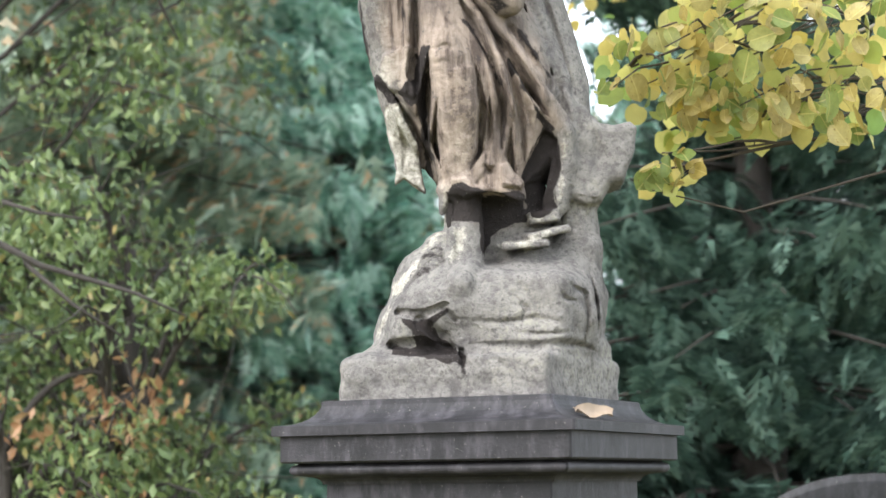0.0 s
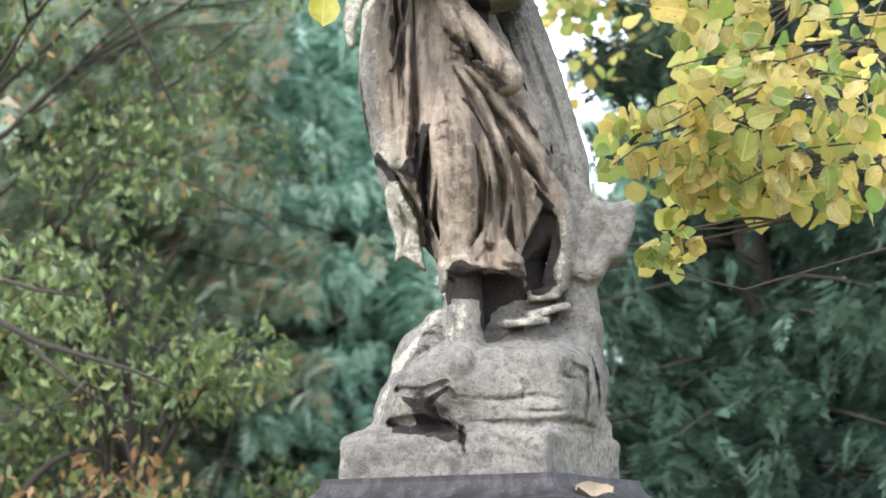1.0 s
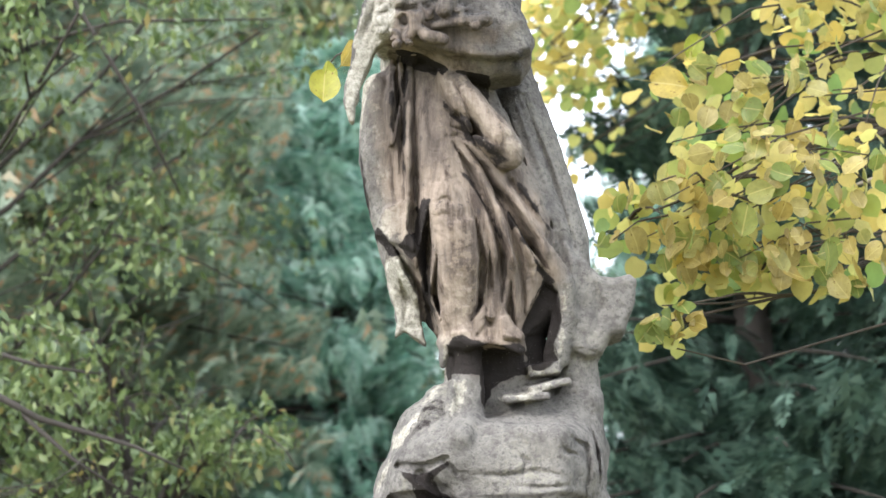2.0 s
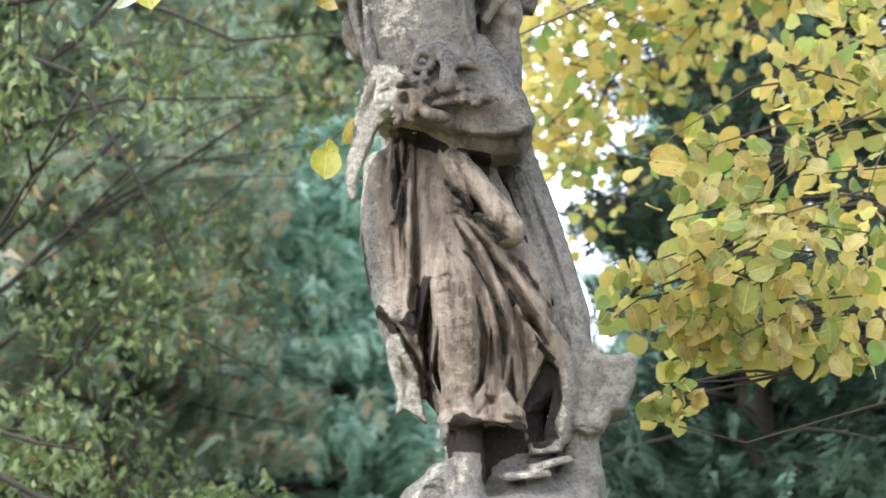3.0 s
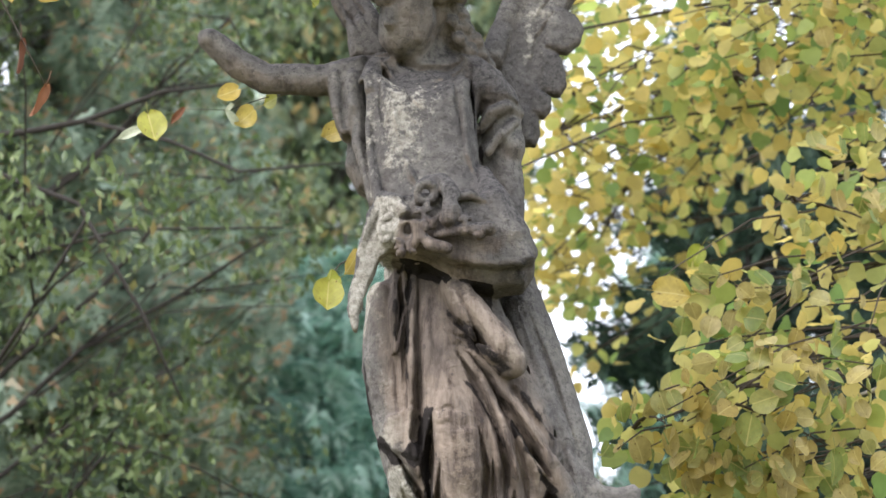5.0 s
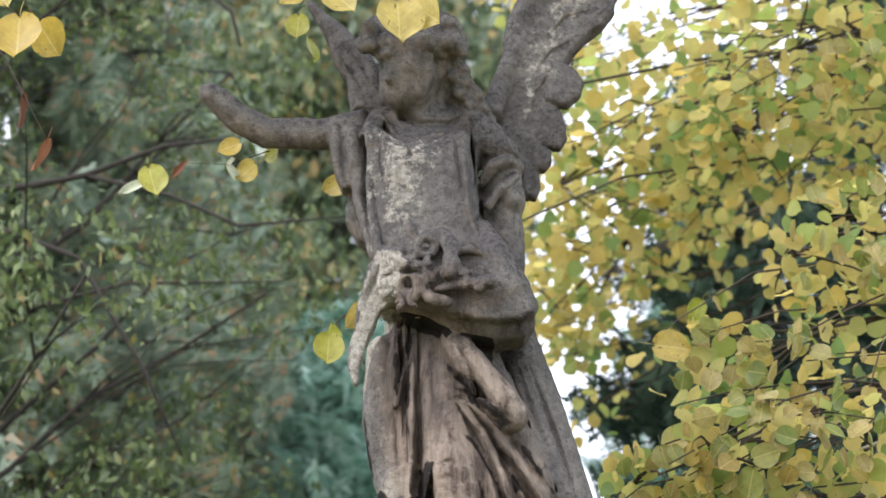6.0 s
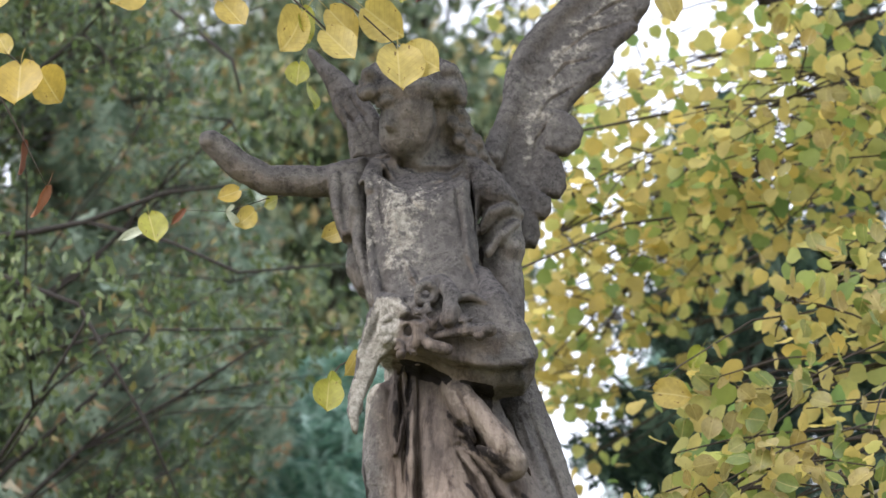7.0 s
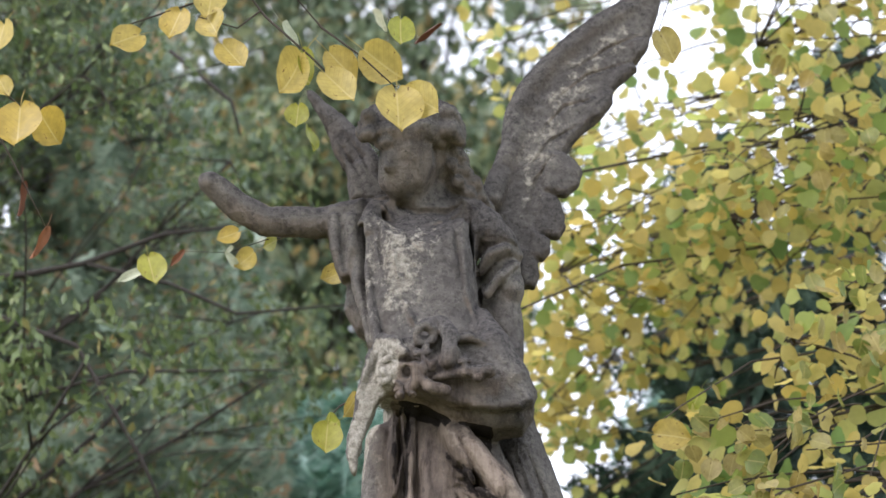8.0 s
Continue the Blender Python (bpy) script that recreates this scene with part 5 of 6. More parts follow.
def conifer(place, height, radius, mat, seed, label, layers=26, per=11, size=0.2, low=0.4, dead=0.0):
    """A cypress: trunk, drooping limbs in tiers, and flat scale-leaved sprays."""
    rng = np.random.default_rng(seed)
    tree = tagged(new("cypress_tree"), label, "tree", "cypress trees")
    tree.location = place
    limbs, pos, yaw, siz = [], [], [], []
    for i in range(layers):
        f = min(1.0, max(0.0, (i + rng.uniform(-0.3, 0.3)) / (layers - 1)))
        z = low + (height - low - 0.1) * f
        reach = radius * (1 - f) ** 0.75 + 0.12
        for j in range(max(4, int(per * (1 - 0.6 * f)))):
            a = rng.uniform(0, 2 * math.pi)
            l = reach * rng.uniform(0.6, 1.12)
            tip = (math.cos(a) * l, math.sin(a) * l, z - 0.15 * l + rng.normal(0, 0.04))
            line = wavy((0, 0, z), tip, 0.016 * (1 - f) + 0.006, 0.003, rng, -0.04, 0.05, 4)
            limbs.append(line)
            m = int(36 * l / 0.8) + 8
            for s in rng.uniform(0.3, 1.03, m):
                p = Vector(line[0][0]).lerp(Vector(tip), s)
                w = 0.06 + 0.08 * (1 - s)
                pos.append((p.x + rng.normal(0, w), p.y + rng.normal(0, w), p.z + rng.normal(0, 0.03) - 0.08 * rng.uniform(0, 1)))
                yaw.append(a + math.pi / 2 + rng.normal(0, 0.55))
                siz.append(0.92 * size * rng.uniform(0.6, 1.3))
    child("trunk", mesh_from("trunk", *tubes([wavy((0, 0, -0.05), (0, 0, height), 0.05 * height ** 0.7, 0.01, rng, 0, 0.02, 8)], 10), BARK), tree)
    child("branchwork", mesh_from("branchwork", *tubes(limbs, 4), BARK), tree)
    n = len(pos)
    rot = turns(rng, n, (0.95, 0.35), 0.35, 0.0)
    c, s = np.cos(yaw), np.sin(yaw)
    ya = np.zeros((n, 3, 3))
    ya[:, 0, 0], ya[:, 0, 1], ya[:, 1, 0], ya[:, 1, 1], ya[:, 2, 2] = c, -s, s, c, 1
    child("crown", foliage("crown", "spray", np.array(pos), ya @ rot, np.array(siz), mat), tree)
    return tree


def broadleaf(name, place, height, spreadr, base, mat, seed, label, clumps=60, per=350, size=0.06, shape="small", bark=None, trunk=0.09, clump=0.45, lean=(0.4, 0.5), extra=()):
    """A trunk forking into limbs and twigs that end in loose clumps of leaves."""
    rng = np.random.default_rng(seed)
    tree = tagged(new(name), label, "tree")
    tree.location = place
    lines, pos = [[(tuple(Vector(p) - Vector(place)), r) for p, r in line] for line in extra], []
    top = Vector((rng.normal(0, 0.2), rng.normal(0, 0.2), height * 0.9))
    stem = wavy((0, 0, -0.05), top, trunk, 0.02, rng, 0, 0.05, 10)
    for i in range(clumps):
        f = rng.uniform(0, 1)
        z = base + (height - base) * f
        r = spreadr * math.sin(math.pi * (0.12 + 0.8 * f)) ** 0.6
        a, l = rng.uniform(0, 2 * math.pi), r * rng.uniform(0.35, 1.0)
        c = Vector((math.cos(a) * l, math.sin(a) * l, z))
        root = stem[min(9, max(1, int((z - 0.5 * l) / height * 10)))][0]
        line = wavy(root, c, 0.02, 0.006, rng, -0.1, 0.12, 6)
        lines.append(line)
        for _ in range(5):
            lines.append(wavy(line[rng.integers(3, 7)][0], c + Vector(rng.normal(0, clump * 0.7, 3)), 0.006, 0.002, rng, -0.03, 0.1, 4))
        pos.append(spread(rng, per, c, (clump * rng.uniform(0.7, 1.3), clump * rng.uniform(0.7, 1.3), clump * 0.6)))
    child("trunk", mesh_from("trunk", *tubes([stem], 10), bark or BARK), tree)
    child("branchwork", mesh_from("branchwork", *tubes(lines, 5), bark or BARK), tree)
    pos = np.concatenate(pos)
    n = len(pos)
    child("crown", foliage("crown", shape, pos, turns(rng, n, lean, 0.7), size * rng.uniform(0.6, 1.3, n), mat), tree)
    return tree


conifer((-0.5, 9.4, 0), 4.7, 1.15, BLUE_SPRAY, 11, "blue-green cypress with soft drooping feathery sprays", 30, 12, 0.24)
conifer((1.25, 7.8, 0), 5.3, 1.4, DARK_SPRAY, 12, "dark green cypress with dense layered drooping sprays", 30, 12, 0.22)
conifer((-2.0, 8.9, 0), 8.5, 1.9, GREY_SPRAY, 13, "tall grey-green cypress with browned patches", 40, 12, 0.24)
conifer((2.05, 8.6, 0), 6.3, 1.5, DARK_SPRAY, 14, "dark green cypress behind the linden boughs", 26, 11, 0.26)
conifer((0.55, 12.5, 0), 4.2, 1.5, BLUE_SPRAY, 15, "blue-green cypress standing far behind the statue", 26, 11, 0.28)
conifer((1.42, 11.0, 0), 5.6, 1.3, BLUE_SPRAY, 16, "blue-green cypress between the darker cypresses", 26, 11, 0.26)
conifer((-1.4, 11.4, 0), 6.6, 1.3, GREY_SPRAY, 17, "slender grey-green cypress with browned patches", 42, 12, 0.26)
broadleaf("small_leaved_tree", (-2.7, 7.3, 0), 7.2, 2.1, 0.6, OLIVE, 21, "small-leaved olive-green tree with thin dark branches", 215, 360, 0.05, clump=0.42,
          extra=[[((-1.747, 6.600, 4.151), 0.018), ((-1.500, 6.600, 4.184), 0.014), ((-1.315, 6.600, 4.222), 0.012), ((-1.028, 6.600, 4.335), 0.009), ((-0.777, 6.600, 4.362), 0.005)],
                 [((-1.315, 6.600, 4.222), 0.009), ((-0.998, 6.600, 4.139), 0.008), ((-0.745, 6.600, 4.017), 0.007), ((-0.353, 6.600, 4.049), 0.004)],
                 [((-1.467, 6.600, 3.713), 0.009), ((-1.146, 6.600, 3.799), 0.007), ((-0.575, 6.600, 3.800), 0.004)],
                 [((-1.041, 6.600, 5.104), 0.009), ((-0.794, 6.600, 4.882), 0.008), ((-0.757, 6.600, 4.739), 0.005)],
                 [((-1.502, 6.000, 2.429), 0.014), ((-1.269, 6.000, 2.300), 0.011), ((-0.966, 6.000, 2.208), 0.007), ((-0.806, 6.000, 2.134), 0.004)],
                 [((-1.323, 6.000, 2.315), 0.009), ((-1.161, 6.000, 2.174), 0.007), ((-1.010, 6.000, 2.075), 0.004)],
                 [((-1.468, 6.000, 2.527), 0.009), ((-1.271, 6.000, 2.466), 0.007), ((-1.075, 6.000, 2.438), 0.004)],
                 [((-1.643, 6.300, 3.945), 0.012), ((-1.265, 6.300, 3.795), 0.009), ((-1.020, 6.300, 3.387), 0.008), ((-0.879, 6.300, 3.088), 0.004)]])
for i, (x, y, h, r) in enumerate(((-5.0, 15, 11, 2.6), (-2.6, 16, 12, 2.4), (-1.15, 14.5, 10.5, 1.7), (6.8, 17, 8.5, 2.4), (3.2, 19, 6.5, 2.2), (-8.0, 18, 11, 2.8), (-3.6, 13, 5.5, 1.9), (-1.7, 20, 13, 2.2))):
    broadleaf("far_tree", (x, y, 0), h, r, 0.4, FAR, 30 + i, "tall far tree with thinning grey-green autumn foliage", 84, 170, 0.16, clump=0.75, trunk=0.16)
broadleaf("far_tree", (-0.4, 14.2, 0), 11.0, 1.6, 6.6, FAR, 38, "tall far tree with thinning grey-green autumn foliage", 34, 240, 0.14, clump=0.7, trunk=0.14)
broadleaf("small_leaved_shrub", (-1.2, 6.9, 0), 2.75, 0.8, 1.0, OLIVE, 43, "olive-green small-leaved shrub before the cypresses", 42, 170, 0.05, clump=0.26, trunk=0.03)
broadleaf("orange_shrub", (-1.309, 6.600, 1.613)[:2] + (0.0,), 2.1, 0.42, 0.9, ORANGE, 41, "shrub with withered orange-brown leaves", 12, 45, 0.055, clump=0.2, trunk=0.02)


# ---- linden boughs ----
def leaf_mesh(mat, bend, seed=0):
    """A single heart-shaped leaf with a folded midrib, a toothed edge, an uneven outline and its stalk."""
    rng = np.random.default_rng(seed + 500)
    v, f = [], []
    rows = (0.0, 0.05, 0.15, 0.3, 0.46, 0.62, 0.76, 0.88, 0.95, 1.0)
    n = len(rows) - 1
    skew, one, two, wave = rng.uniform(-0.12, 0.12), rng.uniform(0.85, 1.05), rng.uniform(0.85, 1.05), rng.uniform(0, 6)
    for i, t in enumerate(rows):
        z = 0.02 - 0.98 * t - (0.1 if i == n else 0.0)
        q = t ** 0.85
        w = 0.53 * math.sqrt(max(0.0, 1 - (1 - 2 * q) ** 2)) if 0 < i < n else 0.1 * (i == 0) + 0.004
        for u in (-1, -0.5, 0, 0.5, 1):
            side = w * u * (one if u < 0 else two) * (1 + 0.015 * (-1) ** i * abs(u))
            lift = 0.1 * abs(u) * (1 - t) ** 4 * (0 if i == n else 1)
            y = -0.1 * abs(u) + bend * (z + 0.5) ** 2 + 0.035 * math.sin(7 * t + wave + 2 * u) * abs(u)
            v.append((side + skew * z * 0.6, y, z + lift))
    for i in range(n):
        for j in range(4):
            k = i * 5 + j
            f.append((k, k + 5, k + 6, k + 1))
    stalk, sf = tubes([[((0, 0.0, 0), 0.012), ((0.02, 0.03, 0.3), 0.01), ((0.05, 0.1, 0.55), 0.009)]], 3)
    k = len(v)
    return mesh_from("leaf", v + [tuple(p) for p in stalk], f + [tuple(i + k for i in q) for q in sf], mat)


def linden(label):
    """A linden beside the path; its boughs hang into the view. The nearest leaves are single parts."""
    rng = np.random.default_rng(77)
    tree = tagged(new("linden_tree"), label, "tree")
    tree.location = (3.6, 6.2, 0)
    base = Vector(tree.location)
    stem = wavy((0, 0, -0.05), (-0.2, 0.1, 6.4), 0.16, 0.05, rng, 0, 0.03, 10)
    lines = []
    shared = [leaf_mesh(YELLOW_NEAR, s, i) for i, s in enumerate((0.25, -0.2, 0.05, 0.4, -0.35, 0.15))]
    single, far_pos, far_size = 0, [], []
    # clumps: centre, half width, half height, half depth, leaves, share of single leaves
    clumps = CLUMPS
    for c, rx, rz, ry, count, own in clumps:
        count = int(count * 1.75)
        c = Vector(c) - base
        root = stem[int(min(9, max(3, (c.z + 0.6) / 0.64)))][0]
        bough = wavy(root, c + Vector((-rx * 0.6, 0, 0)), 0.018, 0.003, rng, -0.25, 0.06, 9)
        lines.append(bough)
        twigs = []
        for _ in range(max(3, count // 14)):
            e = c + Vector((rng.uniform(-rx, rx), rng.uniform(-ry, ry), rng.uniform(-rz, rz)))
            tw = wavy(bough[rng.integers(5, 10)][0], e, 0.005, 0.0018, rng, -0.02, 0.08, 4)
            lines.append(tw)
            twigs.append(tw)
        pts = np.array(c) + rng.uniform(-1, 1, (count, 3)) ** 1 * np.array((rx, ry, rz))
        keep = np.sum(((pts - np.array(c)) / np.array((rx, ry, rz))) ** 2, axis=1) < 1.5
        pts = pts[keep]
        order = np.argsort(pts[:, 1])
        nown = int(own)
        for i, k in enumerate(order):
            s = rng.normal(0.049, 0.01)
            if i < nown and single < 290:
                single += 1
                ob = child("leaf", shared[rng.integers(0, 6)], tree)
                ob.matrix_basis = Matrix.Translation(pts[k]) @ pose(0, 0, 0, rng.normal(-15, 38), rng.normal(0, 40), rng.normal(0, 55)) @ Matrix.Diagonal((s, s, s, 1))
            else:
                far_pos.append(pts[k])
                far_size.append(s)
    child("trunk", mesh_from("trunk", *tubes([stem], 12), BARK), tree)
    child("branchwork", mesh_from("branchwork", *tubes(lines, 5), TWIG), tree)
    n = len(far_pos)
    rot = turns(rng, n, (-0.2, 0.65), 0.7, 1.2)
    tagged(child("foliage", foliage("foliage", "heart", np.array(far_pos), rot, np.array(far_size), YELLOW), tree), kind="stuff")


CLUMPS = [
    ((0.848, 4.700, 2.709), 0.3, 0.12, 0.25, 130, 45),
    ((0.563, 4.700, 2.626), 0.16, 0.09, 0.2, 60, 30),
    ((0.940, 4.700, 2.521), 0.2, 0.07, 0.2, 60, 35),
    ((0.659, 4.700, 2.510), 0.12, 0.06, 0.12, 30, 16),
    ((0.545, 4.600, 2.346), 0.06, 0.06, 0.06, 16, 12),
    ((0.928, 4.900, 2.969), 0.3, 0.13, 0.3, 105, 40),
    ((0.704, 5.000, 3.047), 0.16, 0.12, 0.3, 22, 10),
    ((1.104, 5.000, 3.333), 0.22, 0.18, 0.3, 95, 25),
    ((1.139, 5.600, 3.953), 0.36, 0.17, 0.5, 150, 20),
    ((0.717, 6.500, 4.116), 0.5, 0.35, 0.5, 220, 0),
    ((0.530, 6.800, 4.008), 0.25, 0.2, 0.5, 40, 0),
    ((0.559, 7.000, 3.903), 0.36, 0.3, 0.5, 85, 0),
    ((0.488, 7.200, 3.782), 0.22, 0.2, 0.4, 40, 0),
    ((0.594, 7.000, 3.410), 0.1, 0.1, 0.3, 8, 0),
    ((0.856, 6.600, 5.012), 0.2, 0.2, 0.4, 22, 0),
    ((1.159, 5.600, 4.126), 0.45, 0.25, 0.6, 300, 20),
    ((0.671, 6.200, 4.143), 0.35, 0.25, 0.6, 180, 0),
    ((1.294, 5.800, 4.679), 0.35, 0.25, 0.6, 240, 10),
    ((0.266, 6.500, 5.038), 0.2, 0.2, 0.4, 45, 0),
    ((0.625, 6.400, 4.539), 0.25, 0.12, 0.4, 70, 0),
    ((1.331, 5.800, 5.123), 0.5, 0.25, 0.6, 260, 0),
    ((1.215, 5.200, 3.446), 0.12, 0.2, 0.4, 40, 20),
    ((0.604, 7.600, 4.011), 0.22, 0.2, 0.4, 60, 0),
    ((0.498, 7.800, 4.026), 0.16, 0.16, 0.4, 36, 0),
    ((0.697, 7.200, 4.213), 0.3, 0.25, 0.4, 55, 0),
    ((0.884, 7.000, 4.327), 0.35, 0.25, 0.4, 60, 0),
    ((1.103, 7.200, 4.979), 0.25, 0.3, 0.4, 40, 0),
    # unseen clumps overhead, added to keep sky and sun off the statue
    ((1.0, 2.6, 5.6), 1.0, 0.5, 0.9, 330, 0), ((-0.9, 3.2, 5.5), 0.9, 0.45, 0.7, 300, 0), ((2.2, 4.4, 5.9), 0.8, 0.5, 0.8, 280, 0), ((0.4, 4.6, 5.9), 0.9, 0.35, 0.5, 280, 0), ((0.3, 1.0, 5.6), 1.0, 0.5, 0.7, 260, 0), ((-2.0, 2.2, 5.7), 0.9, 0.4, 0.8, 300, 0),
]
linden("linden with yellow and lime-green heart-shaped autumn leaves")


# ---- near twigs with single golden leaves ----
def hanging_twig(label, stem, leaves, seed):
    """stem: lines of (point, radius); leaves: (stalk end, size, turn, lean, yaw, material)."""
    rng = np.random.default_rng(seed)
    twig = tagged(new("linden_twig"), label, "twig", "linden twigs over the statue")
    child("stem", mesh_from("stem", *tubes(stem, 6), TWIG), twig)
    for p, s, turn, lean, yaw, mat in leaves:
        ob = child("leaf", leaf_mesh(mat, rng.uniform(-0.3, 0.35), int(rng.integers(0, 999))), twig)
        ob.matrix_basis = Matrix.Translation(p) @ pose(0, 0, 0, lean, turn, yaw) @ Matrix.Diagonal((s * (0.34 if mat in (RUST, PALE) else 1.0), s, s, 1))
    return twig


hanging_twig("thin twig with golden linden leaves hanging before the head",
             [[((3.3, 6.1, 5.5), 0.02), ((1.6, 4.9, 5.2), 0.012), ((0.0, 4.0, 4.5), 0.007), ((-0.494, 3.900, 3.891), 0.004), ((-0.398, 3.900, 3.756), 0.003), ((-0.279, 3.900, 3.638), 0.0022), ((-0.227, 3.900, 3.580), 0.0015)],
              [((0.0, 4.0, 4.5), 0.005), ((-0.361, 3.900, 3.845), 0.0035), ((-0.267, 3.900, 3.725), 0.0028), ((-0.176, 3.900, 3.651), 0.002), ((-0.099, 3.900, 3.572), 0.0015)],
              [((-0.411, 3.900, 3.771), 0.0025), ((-0.462, 3.900, 3.727), 0.002), ((-0.554, 3.900, 3.758), 0.0015)],
              [((-0.465, 3.900, 3.831), 0.003), ((-0.620, 3.900, 3.773), 0.0025), ((-0.716, 3.900, 3.737), 0.0015)]],
             [((-0.095, 3.860, 3.544), 0.102, -2, -8, 8, GOLD), ((-0.070, 3.880, 3.550), 0.088, -51, 10, -25, GOLD), ((-0.170, 3.900, 3.666), 0.102, -58, 38, -10, GOLD),
              ((-0.251, 3.900, 3.661), 0.085, -52, 12, 15, GOLD), ((-0.257, 3.890, 3.601), 0.092, -42, -10, 10, GOLD), ((-0.307, 3.880, 3.648), 0.1, 49, 35, -15, GOLD),
              ((-0.310, 3.900, 3.667), 0.075, -38, 10, 60, LIME), ((-0.089, 3.940, 3.763), 0.07, 2, -10, 20, LIME), ((-0.494, 3.900, 3.684), 0.076, -38, -10, 10, GOLD),
              ((-0.536, 3.900, 3.763), 0.076, -30, -12, -15, GOLD), ((-0.523, 3.900, 3.828), 0.08, 6, -10, 10, GOLD), ((-0.594, 3.900, 3.770), 0.076, 16, -10, -10, GOLD),
              ((-0.687, 3.900, 3.712), 0.08, 55, -15, 15, GOLD), ((-0.151, 3.900, 3.768), 0.08, -70, 72, 0, PALE), ((-0.361, 3.900, 3.741), 0.085, -65, 72, 0, PALE),
              ((-0.334, 4.100, 3.622), 0.06, 4, -10, 0, LIME), ((-0.312, 4.120, 3.575), 0.06, 0, -15, 62, LIME), ((-0.001, 4.000, 3.792), 0.07, -5, 60, 70, RUST)], 5)
hanging_twig("twig with a large golden leaf and shrivelled red-brown leaves",
             [[((3.3, 6.1, 5.6), 0.02), ((1.4, 4.7, 5.3), 0.014), ((-0.4, 3.95, 4.7), 0.009), ((-1.1, 3.9, 4.1), 0.005), ((-1.044, 3.900, 3.545), 0.003), ((-0.971, 3.900, 3.429), 0.0022), ((-0.920, 3.900, 3.334), 0.0015), ((-0.867, 3.900, 3.232), 0.0012)],
              [((-1.1, 3.9, 4.1), 0.004), ((-1.077, 3.900, 3.631), 0.003), ((-0.995, 3.900, 3.573), 0.002), ((-0.941, 3.900, 3.530), 0.0015)]],
             [((-0.941, 3.880, 3.520), 0.1, -2, -8, 0, GOLD), ((-0.901, 3.900, 3.515), 0.085, -50, 45, 15, GOLD), ((-0.997, 3.900, 3.738), 0.092, 6, -10, -30, GOLD),
              ((-1.000, 3.900, 3.602), 0.05, -30, 0, 0, GOLD), ((-0.927, 3.900, 3.341), 0.07, -8, 10, 68, RUST), ((-0.867, 3.900, 3.232), 0.08, 20, 10, 65, RUST)], 6)
hanging_twig("low twig with a few pale and yellow linden leaves",
             [[((-0.687, 4.100, 3.222), 0.0007), ((-0.585, 4.100, 3.256), 0.0008), ((-0.493, 4.150, 3.272), 0.0009), ((-0.413, 4.200, 3.324), 0.0012), ((-0.209, 4.700, 3.567), 0.004), ((0.211, 5.400, 3.987), 0.004), ((0.983, 5.800, 4.321), 0.006), ((3.4, 6.2, 4.6), 0.012)],
              [((-0.292, 4.300, 2.874), 0.0015), ((-0.243, 4.350, 2.958), 0.002), ((-0.173, 4.600, 3.079), 0.003), ((0.030, 5.000, 3.353), 0.003), ((0.587, 5.800, 3.880), 0.004), ((3.4, 6.2, 4.4), 0.01)]],
             [((-0.664, 4.050, 3.223), 0.07, -15, -10, 10, LIME), ((-0.673, 4.080, 3.203), 0.07, 75, 20, 0, PALE),
              ((-0.469, 4.100, 3.302), 0.05, 65, -10, 0, GOLD), ((-0.478, 4.100, 3.265), 0.058, 85, 70, 0, PALE),
              ((-0.428, 4.100, 3.251), 0.055, 60, 30, 0, GOLD), ((-0.488, 4.080, 3.238), 0.06, -55, 70, 0, PALE),
              ((-0.591, 4.100, 3.256), 0.045, 40, 10, 0, RUST), ((-0.231, 4.350, 3.302), 0.06, 70, 10, 0, GOLD),
              ((-0.386, 4.200, 3.323), 0.04, 80, 40, 0, LIME), ((-0.260, 4.200, 2.868), 0.07, 5, -10, 10, LIME),
              ((-0.237, 4.250, 2.893), 0.06, 70, 60, 0, LIME), ((-0.201, 4.350, 2.985), 0.06, 20, 20, 60, GOLD)], 7)
hanging_twig("twig with one large pale yellow linden leaf",
             [[((0.517, 4.600, 2.967), 0.0012), ((0.609, 4.750, 3.071), 0.002), ((0.850, 5.000, 3.279), 0.003), ((3.4, 6.2, 4.0), 0.01)]],
             [((0.528, 4.580, 2.952), 0.085, -82, -8, 10, GOLD), ((0.685, 4.850, 3.152), 0.06, 40, 20, -30, LIME)], 9)
hanging_twig("twig with an insect-eaten golden leaf beside the wing",
             [[((0.569, 4.400, 3.981), 0.0012), ((0.634, 4.500, 4.180), 0.002), ((1.0, 4.9, 4.9), 0.004), ((3.3, 6.1, 5.4), 0.012)]],
             [((0.573, 4.380, 3.970), 0.085, -28, 10, 15, GOLD), ((0.659, 4.900, 4.114), 0.055, 15, -10, 40, LIME)], 10)


def dead_branch():
    """A bleached broken branch among the linden leaves."""
    ob = new("broken_branch", mesh_from("broken_branch", *tubes([[((1.049, 4.750, 2.722), 0.0035), ((1.104, 4.780, 2.744), 0.0065), ((1.202, 4.850, 2.784), 0.009), ((2.4, 5.5, 2.75), 0.014), ((3.5, 6.2, 2.9), 0.02)]], 8), PALE_BARK))
    return tagged(ob, "bleached broken branch sticking out of the yellow foliage", "branch")


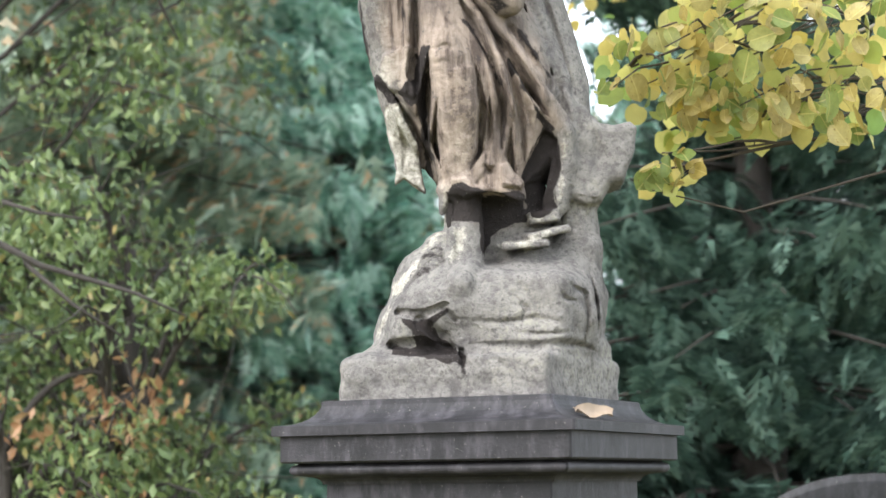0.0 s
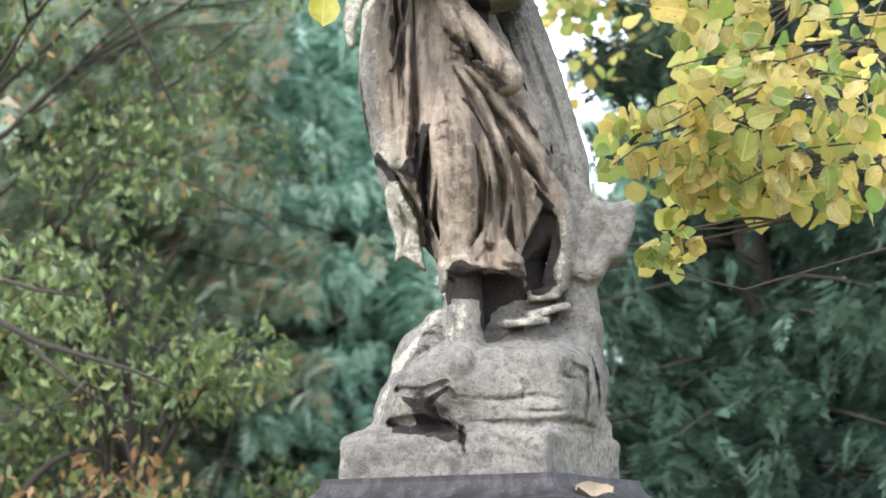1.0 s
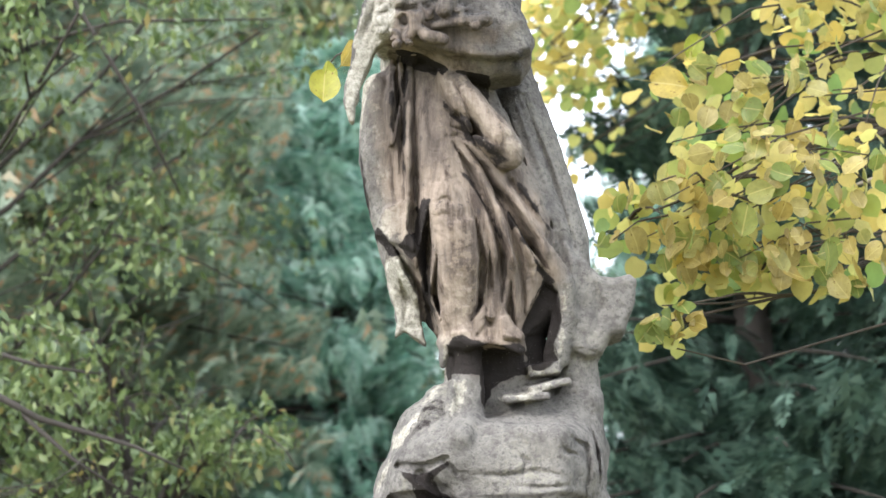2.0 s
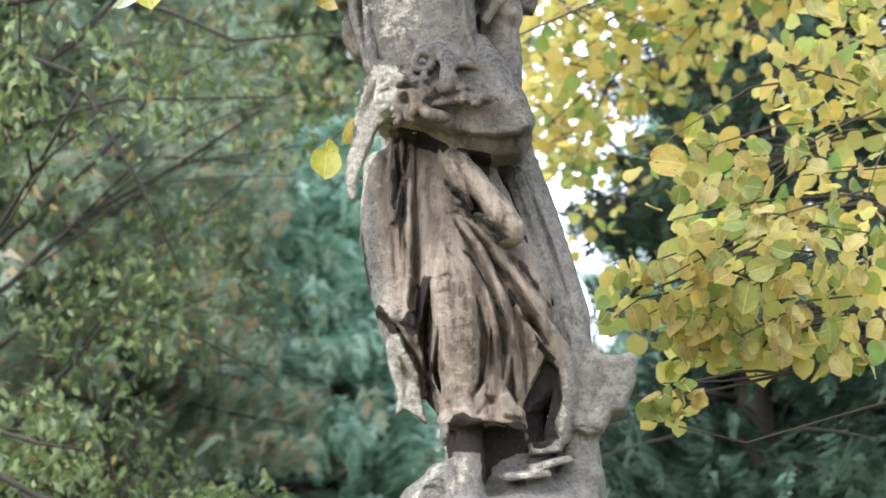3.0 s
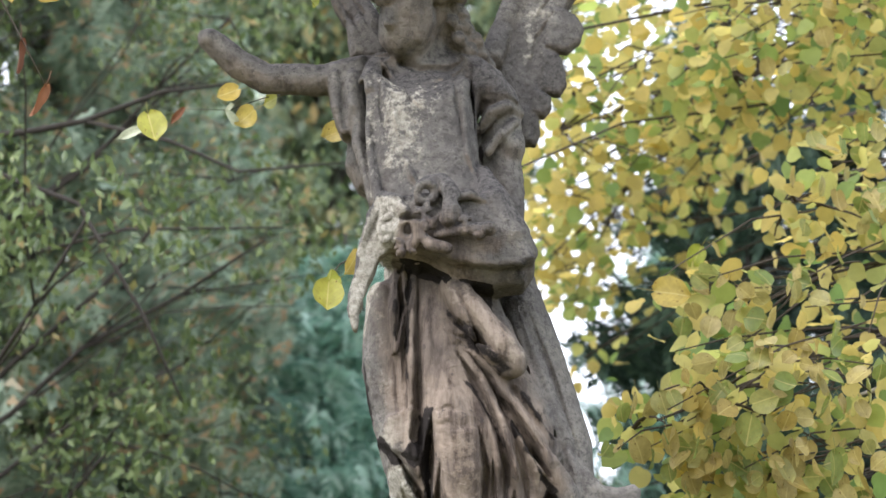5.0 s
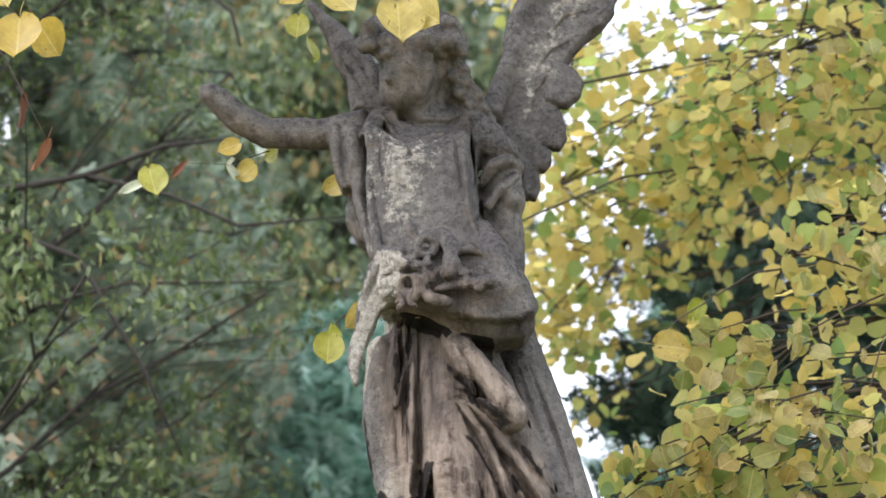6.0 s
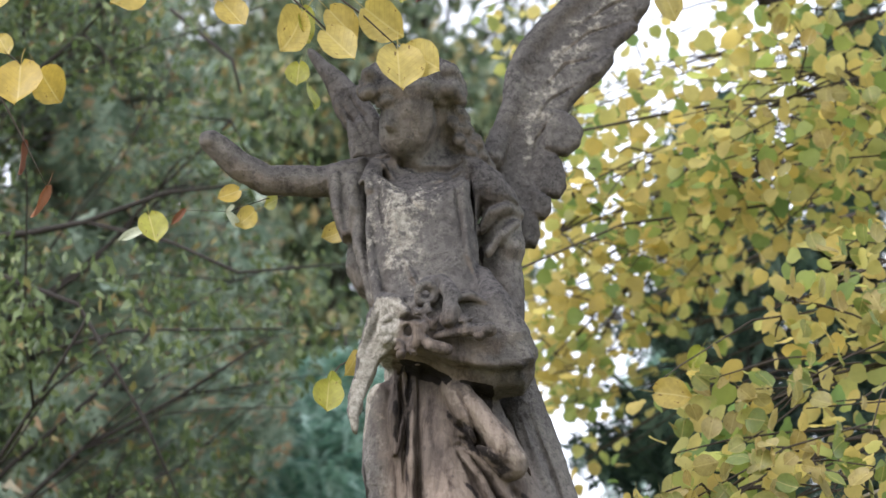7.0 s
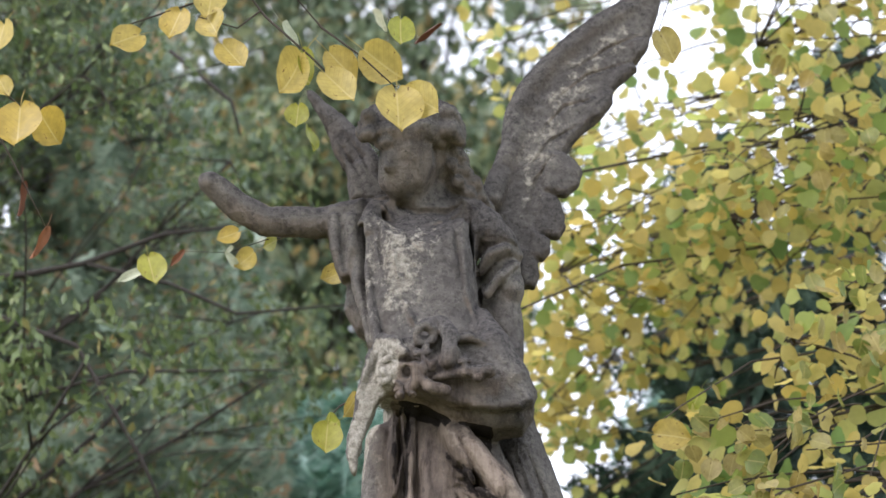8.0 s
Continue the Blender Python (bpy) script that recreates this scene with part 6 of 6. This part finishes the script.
dead_branch()
tw = hanging_twig("single fallen tan linden leaf lying on the cap", [[((0.236, 3.930, 1.765), 0.0016), ((0.249, 3.930, 1.755), 0.0018), ((0.265, 3.920, 1.753), 0.0016)]],
             [], 8)


def fallen_leaf():
    """A curled dry leaf on the slope of the cap."""
    v, f, n = [], [], 7
    for i in range(n):
        s = i / (n - 1)
        w = 0.021 * math.sin(math.pi * (0.08 + 0.86 * s)) ** 0.7
        for j in range(5):
            u = (j - 2) / 2
            v.append((0.078 * s, -w * u - 0.004 * math.sin(6 * s), 0.006 + 0.012 * u * u + 0.004 * math.sin(9 * s + u)))
    for i in range(n - 1):
        for j in range(4):
            k = i * 5 + j
            f.append((k, k + 5, k + 6, k + 1))
    return mesh_from("fallen_leaf", v, f, TAN)


bpy.data.objects.remove(tw.children[0])
tw.name = "fallen_leaf"
blade = child("blade", fallen_leaf(), tw)
blade.matrix_basis = Matrix.Translation((0.263, 3.920, 1.740)) @ pose(0, 0, 0, 42, 8, 12)
child("stalk", mesh_from("stalk", *tubes([[((0.237, 3.950, 1.766), 0.0012), ((0.249, 3.940, 1.757), 0.0013), ((0.266, 3.930, 1.752), 0.0014)]], 5), TAN), tw)
tagged(tw, category="leaf")


# ---- gravestone behind ----
def gravestone():
    v, f, n = [], [], 16
    prof = [(-0.36, 0.0)] + [(-0.36 * math.cos(math.pi * i / n), 1.42 + 0.17 * math.sin(math.pi * i / n)) for i in range(n + 1)] + [(0.36, 0.0)]
    m = len(prof)
    for y, s in ((-0.09, 0.985), (-0.08, 1.0), (0.08, 1.0), (0.09, 0.985)):
        v += [(x * s, y, z * s if z else -0.05) for x, z in prof]
    for k in range(3):
        f += [(k * m + i, k * m + (i + 1) % m, k * m + m + (i + 1) % m, k * m + m + i) for i in range(m)]
    f += [tuple(range(m - 1, -1, -1)), tuple(range(3 * m, 4 * m))]
    ob = tagged(new("gravestone", mesh_from("gravestone", v, f, GRANITE, False)), "dark round-topped gravestone half hidden by cypress sprays", "gravestone")
    p = (1.325, 6.000, 1.620)
    ob.matrix_basis = pose(p[0], p[1], 0.0, 0, 0, -12) @ Matrix.Diagonal((1, 1, p[2] / 1.59, 1))


gravestone()
